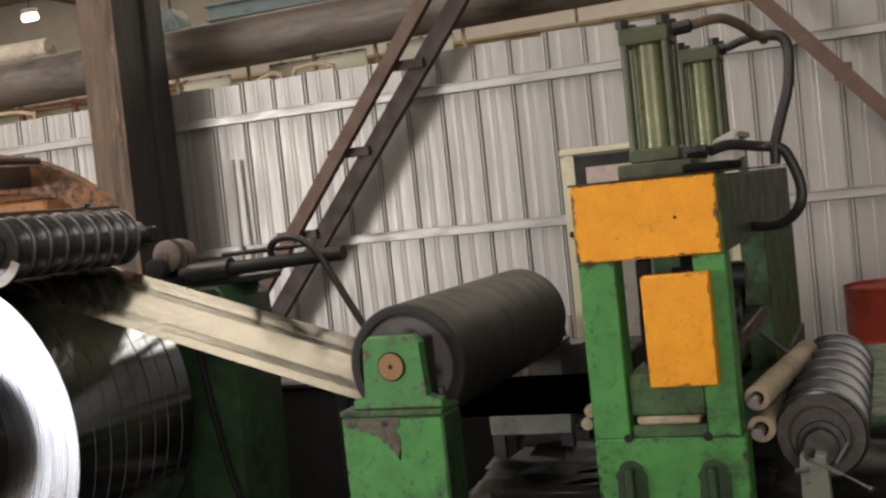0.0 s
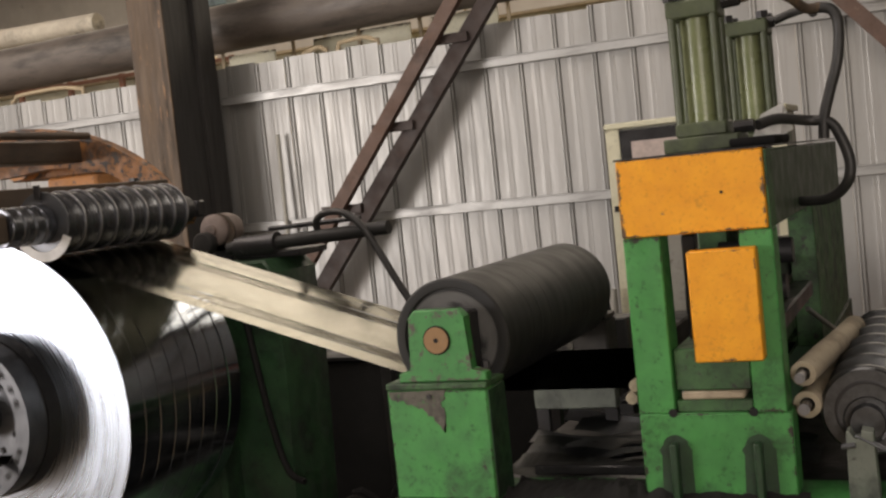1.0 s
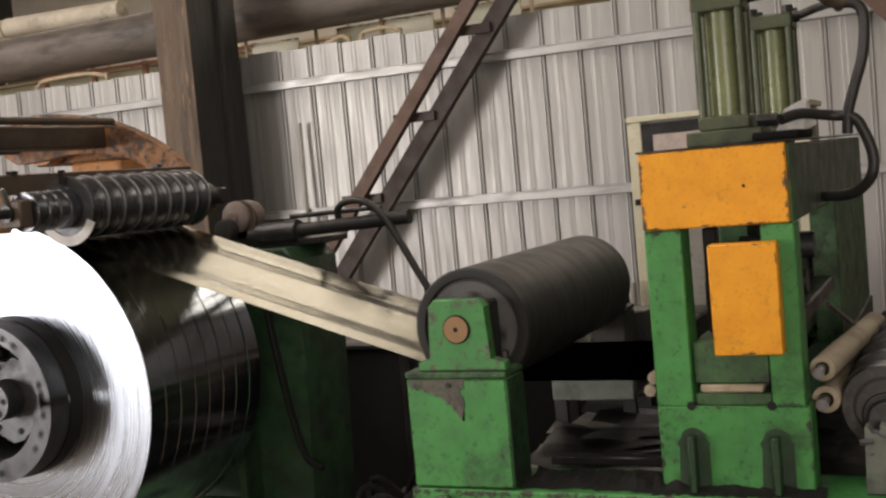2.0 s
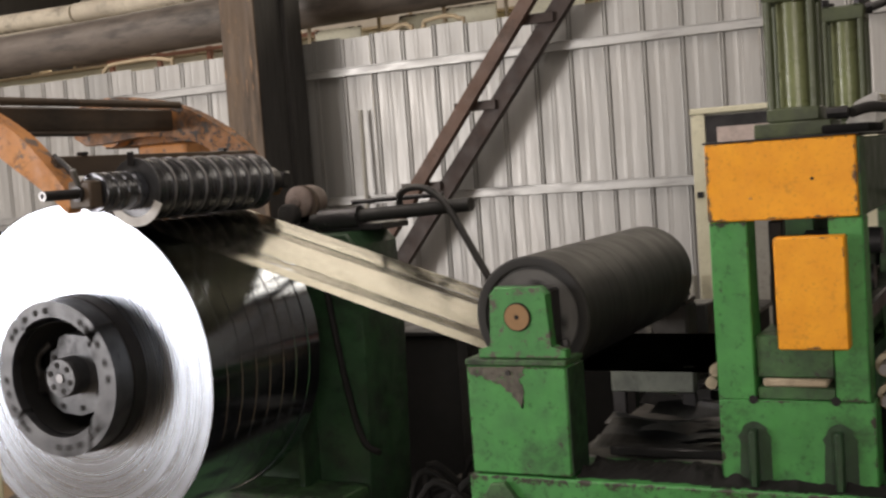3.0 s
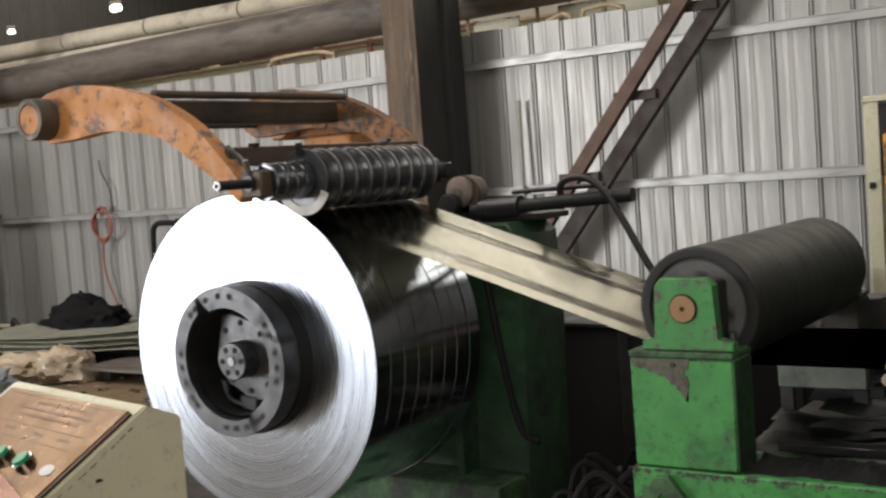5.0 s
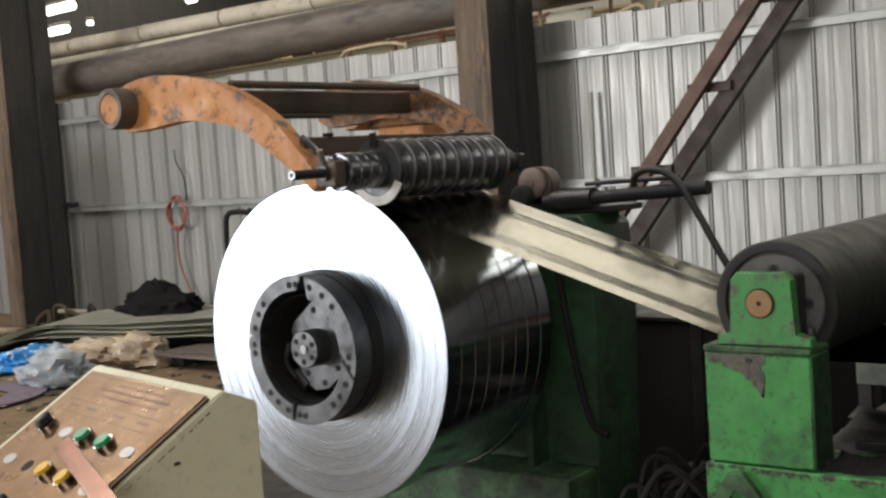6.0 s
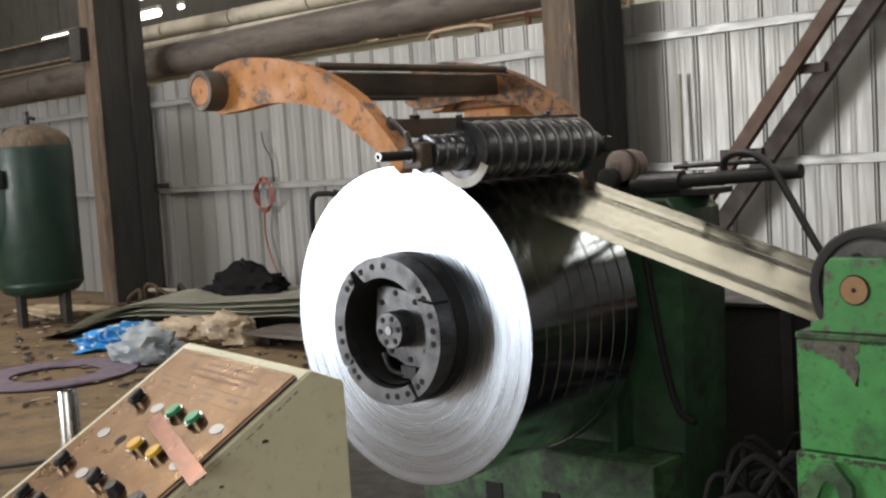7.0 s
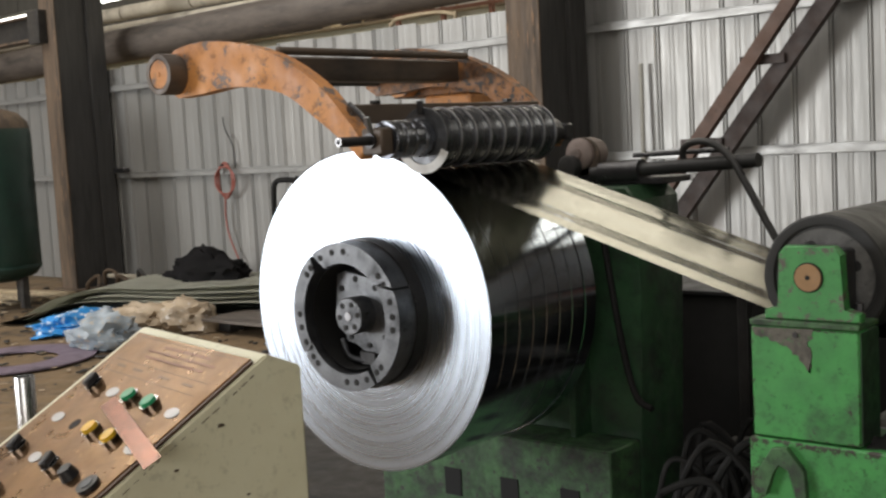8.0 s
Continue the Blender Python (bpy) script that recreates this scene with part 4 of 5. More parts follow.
for i in range(30):
    y, z = 2.76 + i * 0.038, 0.765 + 0.004 * i + rng.uniform(0, 0.012)
    x0_, x1_ = rng.uniform(-1.2, -0.95), rng.uniform(-0.7, -0.36)
    ph, wd = rng.uniform(0, 6), rng.uniform(0.035, 0.09)
    bm = bmesh.new()
    a = [(x, y + 0.015 * math.sin(6 * x + ph), z + 0.014 * math.sin(5 * x + ph) + 0.008 * math.sin(19 * x + 2 * ph)) for x in np.linspace(x0_, x1_, 26)]
    f = [bm.verts.new(p) for p in a]
    g = [bm.verts.new((p[0] + 0.01, p[1] + wd, p[2] + 0.012 + 0.016 * math.sin(8 * p[0] + 2 * ph))) for p in a]
    for k in range(25):
        bm.faces.new((f[k], f[k + 1], g[k + 1], g[k]))
    bmesh.ops.solidify(bm, geom=bm.faces[:], thickness=0.0012)
    part("scrap_ribbon", bm, (SHAFT, DISC, GUNMETAL)[i % 3], loop)
gb = thing("guide_table", (-1.06, 3.34, 0.745), "small grey-green guide plate standing under the strip", "table")
part("table_plate", box(-1.19, -0.94, 3.32, 3.36, 0.89, 0.965, 0.004), DULLPLATE, gb)
for x in (-1.17, -0.96):
    part("leg", box(x - 0.02, x + 0.02, 3.33, 3.35, 0.745, 0.89, 0.003), GREASE, gb)

# ---- felt tension press ----
PX0, PX1 = -0.673, -0.361
pr = thing("tension_press", (-0.517, 3.3, 0.862), "green press stand with orange panels and hydraulic cylinders", "press")
# rear posts and rear foot take darker greens than the front ones
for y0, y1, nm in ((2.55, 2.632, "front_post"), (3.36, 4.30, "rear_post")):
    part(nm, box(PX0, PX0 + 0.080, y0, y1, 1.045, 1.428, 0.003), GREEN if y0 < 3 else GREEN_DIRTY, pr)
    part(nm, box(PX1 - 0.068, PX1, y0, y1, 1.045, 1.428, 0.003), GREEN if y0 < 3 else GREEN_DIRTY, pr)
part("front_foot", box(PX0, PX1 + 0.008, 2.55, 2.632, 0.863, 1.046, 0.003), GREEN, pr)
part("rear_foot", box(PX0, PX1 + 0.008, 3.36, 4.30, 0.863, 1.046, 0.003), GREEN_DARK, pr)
part("orange_header", box(PX0, PX1 - 0.006, 2.545, 2.632, 1.4285, 1.593, 0.003), ORANGE, pr, "chipped orange header panel")
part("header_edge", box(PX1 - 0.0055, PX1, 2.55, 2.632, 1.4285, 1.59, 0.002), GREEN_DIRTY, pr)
# side beam: its shaded side is painted in with a darker green
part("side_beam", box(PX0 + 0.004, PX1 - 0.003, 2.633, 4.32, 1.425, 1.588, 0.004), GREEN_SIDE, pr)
part("top_cover", box(PX0 - 0.004, PX1 + 0.002, 2.545, 4.33, 1.5935, 1.598, 0.001), GREASE, pr)
part("lower_die", box(PX0 + 0.082, PX1 - 0.069, 2.562, 4.05, 1.092, 1.183, 0.004), GREEN_DIRTY, pr)
part("felt_pad", box(PX0 + 0.095, PX1 - 0.085, 2.556, 4.04, 1.074, 1.091, 0.004), FELT, pr, "pale dirty felt pad")
part("die_bed", box(PX0 + 0.082, PX1 - 0.069, 2.558, 4.05, 1.046, 1.073, 0.003), GREEN_DIRTY, pr)
part("upper_die", box(PX0 + 0.09, PX1 - 0.075, 2.70, 4.0, 1.235, 1.30, 0.004), GREASE, pr)
part("die_guide", box(PX0 + 0.105, PX0 + 0.135, 2.64, 2.68, 1.19, 1.42, 0.003), GREASE, pr)
for x in (-0.599, -0.430):
    part("corner_hole", rod((x, 2.5485, 1.047), (x, 2.56, 1.047), 0.0095, seg=14), HOLE, pr)
for x in (-0.60, -0.425):
    part("grease_stain", prism([(x + 0.034 * math.cos(radians(q)) * (1 + 0.1 * math.sin(q)), 0.955 + 0.045 * math.sin(radians(q))) for q in range(0, 181, 15)] + [(x - 0.036, 0.864), (x + 0.034, 0.864)], 2.5488, 2.551), GREEN_DARK, pr, "dark grease stain")
    part("rib", box(x - 0.008, x + 0.008, 2.52, 2.55, 0.863, 0.985, 0.003), GREEN_DARK, pr, "rust-stained stiffening rib")
og = part("orange_guard", box(-0.532, -0.392, 2.505, 2.548, 1.162, 1.394, 0.003), ORANGE, pr, "chipped orange guard box")
for x, z in ((-0.455, 1.51),):
    part("header_hole", rod((x, 2.5435, z), (x, 2.55, z), 0.0035, seg=8), HOLE, pr)
part("cross_roll", rod((PX0 + 0.1, 2.95, 1.26), (PX1 - 0.03, 2.95, 1.26), 0.03, seg=18), GREASE, pr)
part("cross_roll", rod((PX0 + 0.1, 3.12, 1.33), (PX1 - 0.03, 3.12, 1.33), 0.032, seg=18), GREASE, pr)
part("outlet_plate", box(PX1 - 0.06, PX1 - 0.01, 2.70, 3.3, 1.19, 1.23, 0.004), GREASE, pr)


def cylinder(x, y, label):
    c = thing("hydraulic_cylinder", (x, y, 1.598), label, "hydraulic cylinder", "cylinders of the press")
    part("mount_plate", box(x - 0.085, x + 0.085, y - 0.075, y + 0.075, 1.5985, 1.632, 0.003), GREEN_OLIVE_DARK, c)
    part("lower_head", box(x - 0.058, x + 0.058, y - 0.058, y + 0.058, 1.6325, 1.665, 0.004), GREEN_OLIVE_DARK, c)
    part("barrel", rod((x, y, 1.665), (x, y, 1.903), 0.036, seg=36), GREEN_OLIVE, c)
    part("upper_head", box(x - 0.058, x + 0.058, y - 0.058, y + 0.058, 1.903, 1.943, 0.004), GREEN_OLIVE_DARK, c)
    for sx in (-1, 1):
        for sy in (-1, 1):
            t = part("tie_rod", rod((x + sx * 0.047, y + sy * 0.047, 1.66), (x + sx * 0.047, y + sy * 0.047, 1.955), 0.0098, seg=12), GREEN_OLIVE_DARK, c)
            part("nut", rod((x + sx * 0.047, y + sy * 0.047, 1.944), (x + sx * 0.047, y + sy * 0.047, 1.962), 0.017, seg=6), GREASE, t)
    return c


cylinder(-0.531, 2.85, "olive green hydraulic cylinder with tie rods on the press")
cylinder(-0.502, 3.46, "olive green hydraulic cylinder at the rear of the press")
for y in (2.85, 3.46):
    h = thing("hydraulic_line", (-0.45, y, 1.93), "steel pipe stub joined to a thick black hydraulic hose", "hose", "hoses of the press")
    part("fitting", rod((-0.47, y, 1.932), (-0.43, y, 1.935), 0.016, seg=8), GREASE, h)
    if y < 3:
        part("steel_pipe", tube([(-0.43, y, 1.935), (-0.37, y + 0.03, 1.945), (-0.33, y + 0.08, 1.93), (-0.30, y + 0.13, 1.905), (-0.27, y + 0.15, 1.905)], 0.012, seg=10), RUST, h)
        part("hose", tube([(-0.28, 3.0, 1.905), (-0.245, 3.0, 1.895), (-0.232, 3.0, 1.86), (-0.24, 3.0, 1.78), (-0.262, 3.0, 1.71), (-0.28, 3.0, 1.65), (-0.285, 3.0, 1.598)], 0.013, seg=12), HOSE, h)
    else:
        part("hose", tube([(-0.43, y, 1.935), (-0.38, y, 1.95), (-0.33, y - 0.1, 1.945), (-0.29, 3.05, 1.90)], 0.012, seg=10), HOSE, h)
h = thing("hydraulic_line", (-0.44, 2.85, 1.645), "black hose bending down beside the press", "hose", "hoses of the press")
part("fitting", rod((-0.465, 2.85, 1.645), (-0.42, 2.85, 1.645), 0.015, seg=8), GREASE, h)
part("hose", tube([(-0.42, 2.9, 1.645), (-0.38, 2.95, 1.655), (-0.32, 3.0, 1.645), (-0.27, 3.0, 1.635), (-0.248, 3.0, 1.60), (-0.232, 3.0, 1.545), (-0.236, 3.0, 1.50), (-0.262, 3.02, 1.468), (-0.30, 3.05, 1.452), (-0.358, 3.1, 1.45)], 0.013, seg=12), HOSE, h)
bm = bmesh.new()
pv = [bm.verts.new(p) for p in ((-0.455, 2.99, 1.600), (-0.385, 3.01, 1.600), (-0.375, 3.03, 1.695), (-0.43, 3.04, 1.672), (-0.365, 3.12, 1.63), (-0.43, 3.13, 1.60))]
bm.faces.new((pv[0], pv[1], pv[2], pv[3])), bm.faces.new((pv[3], pv[2], pv[4], pv[5]))
bmesh.ops.solidify(bm, geom=bm.faces[:], thickness=0.001)
solo("paper_scrap", bm, PAPER, "crumpled white paper scrap on the press top", "paper")
solo("rag", box(-0.46, -0.36, 2.72, 2.98, 1.599, 1.618, 0.008, segments=2), CLOTH, "dark oily rag on the press top", "rag")
for x0, z0 in ((-0.69, 1.098), (-0.70, 1.070)):
    bm = rod((x0, 2.60, z0), (x0 + 0.02, 2.95, z0), 0.014, seg=10)
    solo("felt_end", bm, FELT, "frayed pale felt roll end beside the press", "felt")

# ---- felt tubes and separator roller on the outlet side ----
def felt_tube(x0, z0, x1, z1, r, label):
    f = thing("felt_tube", (x0, 2.62, z0), label, "felt roll", "felt tubes")
    bm = lathe([(r * 0.55, 0.0), (r * 0.98, 0.0), (r, 0.01), (r * 1.04, 0.2), (r, 0.4), (r * 1.02, 0.66), (r * 0.9, 0.68), (r * 0.5, 0.68)], (0, 0, 0), seg=20)
    bmesh.ops.transform(bm, verts=bm.verts, matrix=Matrix.Translation((x0, 2.62, z0)) @ Vector((x1 - x0, 1.0, z1 - z0)).to_track_quat("Y", "Z").to_matrix().to_4x4())
    part("felt_cover", bm, FELT, f)
    part("steel_core", rod((x0 - 0.002, 2.57, z0), (x0, 2.9, z0), r * 0.42, seg=14), SHAFT, f)
    return f


felt_tube(-0.333, 1.111, -0.243, 1.103, 0.027, "dirty cream felt tube on a steel core")
felt_tube(-0.33, 1.045, -0.27, 1.035, 0.029, "frayed cream felt tube on a steel core")

sr = thing("disc_roller", (-0.212, 2.65, 1.026), "worn grey roller of spaced steel discs on a stand", "roller")
part("core", rod((-0.212, 2.64, 1.026), (-0.212, 3.55, 1.026), 0.070, seg=40), GREASE, sr)
for i in range(7):
    y = 2.64 + i * 0.135
    part("disc", lathe([(0.03, y), (0.086, y), (0.094, y + 0.004), (0.096, y + 0.010), (0.094, y + 0.018), (0.086, y + 0.035), (0.074, y + 0.075), (0.03, y + 0.08)], (-0.212, 0, 1.026), seg=48), DISC, sr)
part("end_face", lathe([(0.0, 2.632), (0.088, 2.632), (0.092, 2.637), (0.092, 2.642)], (-0.212, 0, 1.026), seg=48), DISC, sr)
part("groove", lathe([(0.058, 2.6315), (0.062, 2.6305), (0.066, 2.6315)], (-0.212, 0, 1.026), seg=48), GREASE, sr)
part("hub_ring", lathe([(0.0, 2.60), (0.034, 2.60), (0.036, 2.604), (0.036, 2.64), (0.05, 2.63), (0.05, 2.642)], (-0.212, 0, 1.008), seg=32), DISC, sr)
st = thing("roller_stand", (-0.215, 2.6, 0.862), "greasy notched bracket with long clamp bolts", "bracket")
part("bracket_plate", prism([(-0.255, 0.863), (-0.195, 0.863), (-0.20, 1.0), (-0.222, 1.005), (-0.225, 0.985), (-0.238, 0.985), (-0.245, 1.005), (-0.252, 1.0)], 2.555, 2.60, bevel=0.002), DULLPLATE, st)
part("clamp_bolt", rod((-0.235, 2.56, 0.993), (-0.17, 2.50, 0.975), 0.0025, seg=8), GUNMETAL, st)
part("clamp_bolt", rod((-0.20, 2.54, 0.985), (-0.12, 2.48, 0.955), 0.0025, seg=8), GUNMETAL, st)
part("bolt_head", rod((-0.12, 2.48, 0.955), (-0.115, 2.476, 0.953), 0.0055, seg=8), GUNMETAL, st)
part("clamp_bolt", rod((-0.262, 2.55, 0.972), (-0.235, 2.55, 0.976), 0.006, seg=8), GUNMETAL, st)
part("clamp_bolt", rod((-0.18, 2.54, 0.99), (-0.155, 2.54, 1.03), 0.004, seg=8), GUNMETAL, st)
tt = thing("outlet_table", (0.1, 3.2, 0.862), "grey steel outlet table beside the disc roller", "table")
part("table_top", box(-0.30, 0.55, 2.85, 3.9, 1.0, 1.018, 0.003), GREEN_DIRTY, tt)
for x, y in ((-0.27, 3.8), (0.5, 3.8), (0.5, 2.9)):
    part("leg", box(x - 0.02, x + 0.02, y - 0.02, y + 0.02, 0.70, 1.0, 0.002), GREASE, tt)
solo("wire_rod", rod((-0.345, 2.9, 1.21), (-0.285, 3.2, 1.085), 0.006, seg=8), SHAFT, "bright thin steel rod leaning by the press", "rod")

# ---- behind the line ----
cy = thing("shear_cylinder", (-2.1, 3.62, 1.39), "black hydraulic rod with a grey-green gland on the housing", "hydraulic cylinder")
part("rod", rod((-2.40, 3.62, 1.428), (-1.745, 3.60, 1.458), 0.024, seg=20), BLACK, cy)
part("gland", rod((-2.36, 3.62, 1.428), (-2.19, 3.615, 1.436), 0.04, seg=20), GREASE, cy)
part("guide_rod", rod((-2.25, 3.66, 1.487), (-1.88, 3.66, 1.495), 0.009, seg=10), GREASE, cy)
part("saddle", box(-2.36, -2.10, 3.60, 3.8, 1.386, 1.41, 0.004), GREASE, cy)
mo = thing("drive_motor", (-2.50, 3.75, 1.386), "small dusty brown motor with a rusty flange on the housing", "motor")
part("casing", lathe([(0.0, 3.62), (0.02, 3.62), (0.024, 3.628), (0.046, 3.632), (0.058, 3.645), (0.060, 3.73), (0.054, 3.76), (0.0, 3.77)], (-2.475, 0, 1.50), seg=32), MOTORPAINT, mo)
part("flange", lathe([(0.05, 3.66), (0.070, 3.66), (0.070, 3.675), (0.05, 3.675)], (-2.47, 0, 1.49), seg=32), RUST, mo)
part("end_bell", lathe([(0.0, 3.585), (0.036, 3.585), (0.042, 3.592), (0.042, 3.625), (0.0, 3.63)], (-2.492, 0, 1.455), seg=28), SOILED, mo, "oily black end bell")
part("foot", box(-2.53, -2.42, 3.66, 3.80, 1.386, 1.45, 0.004), GREASE, mo)
solo("flange_scrap", lathe([(0.0, 0.0), (0.045, 0.0), (0.045, 0.035), (0.0, 0.035)], (-2.27, 3.72, 1.425), axis="z", seg=24), RUST, "small rusty flange cap by the motor", "cap")
hl = thing("black_hose", (-1.9, 3.6, 1.5), "thick black hose looping down behind the roller", "hose")
part("hose_run", tube([(-2.04, 3.64, 1.46), (-2.03, 3.62, 1.50), (-1.98, 3.60, 1.525), (-1.90, 3.58, 1.52), (-1.83, 3.57, 1.47), (-1.77, 3.56, 1.38), (-1.70, 3.55, 1.26), (-1.60, 3.54, 1.1), (-1.45, 3.5, 0.9)], 0.0125, seg=10), HOSE, hl)
rng = random.Random(3)
for i in range(46):
    x, y = rng.uniform(-1.88, -1.36), rng.uniform(2.9, 3.5)
    pts = [(x + rng.uniform(-0.1, 0.1), y, rng.uniform(0.02, 0.1)), (x + rng.uniform(-0.12, 0.05), y, rng.uniform(0.25, 0.45)), (x + rng.uniform(-0.05, 0.15), y + 0.05, rng.uniform(0.36, 0.70)),
           (x + rng.uniform(0.1, 0.25), y + 0.1, rng.uniform(0.4, 0.6)), (x + rng.uniform(0.05, 0.25), y + 0.1, 0.15), (x + rng.uniform(-0.2, 0.2), y + 0.2, 0.02)]
    b = thing("hose_loop", (x, y, 0), "greasy black hose looped on the floor by the bed", "hose", "hoses on the floor")
    part("hose_run", tube(pts, rng.uniform(0.008, 0.014), seg=8), TAR, b)
# guessed unit, made wide and near black to fill the shaded gap
hp = thing("oil_unit", (-1.7, 4.9, 0), "guessed hydraulic oil unit, near black for the shade behind the machines", "hydraulic unit")
part("reservoir", box(-3.3, -1.15, 4.5, 5.4, 0, 0.86, 0.01), TAR, hp)
part("pump_motor", rod((-1.85, 4.9, 0.93), (-1.4, 4.9, 0.93), 0.1, seg=24), SOILED, hp)
part("rim", box(-3.32, -1.13, 4.48, 5.42, 0.861, 0.88, 0.003), GREASE, hp)
for i in range(7):
    x, y, z = rng.uniform(-1.9, -1.3), rng.uniform(3.7, 4.4), rng.uniform(0.08, 0.3)
    bm = box(x - 0.12, x + 0.12, y - 0.08, y + 0.08, 0.0, z * 2, 0.02, None, pose(0, 0, 0, 0, 0, rng.uniform(0, 90)).to_3x3().to_4x4())
    solo("scrap_block", bm, SOILED, "greasy dark block of scrap on the floor", "scrap", "scrap behind the bed")
sb = thing("stub_shelf", (-1.5, 3.95, 0), "dark angle frame behind the strip", "frame")
part("shelf_bar", box(-2.0, -1.3, 3.9, 3.94, 1.02, 1.05, 0.003), GREASE, sb)
for x in (-1.97, -1.33):
    part("leg", box(x - 0.02, x + 0.02, 3.9, 3.94, 0.0, 1.02, 0.002), GREASE, sb)

cab = thing("control_cabinet", (-1.2, 6.0, 0), "cream framed grey cabinet with a pale glazed top", "cabinet")
part("body", box(-1.585, -0.72, 5.93, 6.4, 0.0, 1.76, 0.006), GREYPAINT, cab)
part("top_cap", box(-1.605, -0.70, 5.90, 6.42, 1.761, 1.79, 0.004), CREAM, cab)
part("front_stile", box(-1.60, -1.53, 5.905, 5.929, 0.0, 1.76, 0.003), CREAM, cab)
part("front_stile", box(-0.78, -0.71, 5.905, 5.929, 0.0, 1.76, 0.003), CREAM, cab)
part("bezel", box(-1.529, -0.781, 5.91, 5.929, 1.40, 1.75, 0.003), GREASE, cab)
part("pane", box(-1.47, -0.84, 5.904, 5.9095, 1.55, 1.69, 0.001), GLASSY, cab)
part("hinge", box(-1.585, -1.555, 5.895, 5.905, 1.34, 1.37, 0.002), GREASE, cab)
part("side_post", rod((-1.62, 5.85, 0.0), (-1.62, 5.85, 0.95), 0.02, seg=10), GREYPAINT, cab)
bx = thing("junction_box", (-1.05, 3.9, 0.862), "black junction box at the far bearing", "box")
part("casing", box(-1.10, -0.985, 3.68, 3.8, 0.746, 1.10, 0.005), HOSE, bx)

dr = thing("oil_drum", (-0.04, 6.95, 0), "red dented steel oil drum standing on the floor", "drum")
part("shell", lathe([(0.0, 0.01), (0.285, 0.01), (0.29, 0.02), (0.287, 0.3), (0.297, 0.31), (0.287, 0.32), (0.287, 0.58), (0.297, 0.59), (0.287, 0.60), (0.287, 0.87), (0.293, 0.885), (0.285, 0.89), (0.28, 0.87), (0.0, 0.868)], (-0.04, 6.95, 0), seg=48, axis="z"), DRUMRED, dr)
part("bung", rod((0.1, 6.85, 0.868), (0.1, 6.85, 0.885), 0.03, seg=12), GREASE, dr)
solo("leaning_rod", rod((-4.99, 8.27, 0.0), (-4.99, 8.31, 2.11), 0.018, seg=10), GREYPAINT, "thin grey rod leaning upright at the cladding", "rod")

# ---- left end: air tank, sheets, bags and floor litter ----
TX, TY = -12.15, 6.45
tk = thing("air_tank", (TX, TY, 0), "dark green upright air receiver tank with rusty top", "tank")
part("shell", lathe([(0.0, 0.28), (0.25, 0.30), (0.40, 0.36), (0.455, 0.44), (0.455, 1.92), (0.43, 2.04), (0.33, 2.14), (0.15, 2.20), (0.0, 2.21)], (TX, TY, 0), seg=56, axis="z"), TANKGREEN, tk)
part("top_crust", lathe([(0.448, 1.97), (0.434, 2.045), (0.333, 2.146), (0.152, 2.206), (0.0, 2.216)], (TX, TY, 0), seg=56, axis="z"), RUST, tk, "rust-brown crown of the tank")
part("weld_band", lathe([(0.455, 0.44), (0.461, 0.445), (0.461, 0.475), (0.455, 0.48)], (TX, TY, 0), seg=56, axis="z"), TANKGREEN, tk)
for i in range(4):
    w = radians(20 + 90 * i)
    part("leg", box(TX + 0.33 * math.cos(w) - 0.04, TX + 0.33 * math.cos(w) + 0.04, TY + 0.33 * math.sin(w) - 0.04, TY + 0.33 * math.sin(w) + 0.04, 0, 0.42, 0.004), SOILED, tk)
part("valve", rod((TX, TY, 2.2), (TX, TY, 2.36), 0.03, seg=12), GREASE, tk)
part("valve_arm", rod((TX, TY, 2.30), (TX + 0.16, TY, 2.27), 0.022, seg=10), GREASE, tk)
part("gauge_box", box(TX + 0.10, TX + 0.22, TY - 0.53, TY - 0.44, 1.52, 1.72, 0.01), BTN_BLACK, tk)
part("drain_hose", tube([(TX + 0.16, TY - 0.5, 1.6), (TX + 0.13, TY - 0.52, 1.2), (TX + 0.02, TY - 0.54, 0.95), (TX - 0.1, TY - 0.5, 0.8)], 0.012), LAGGING, tk)
part("riser", tube([(TX + 0.12, TY - 0.46, 1.62), (TX + 0.12, TY - 0.47, 1.9), (TX + 0.08, TY - 0.3, 2.18)], 0.010), GREASE, tk)


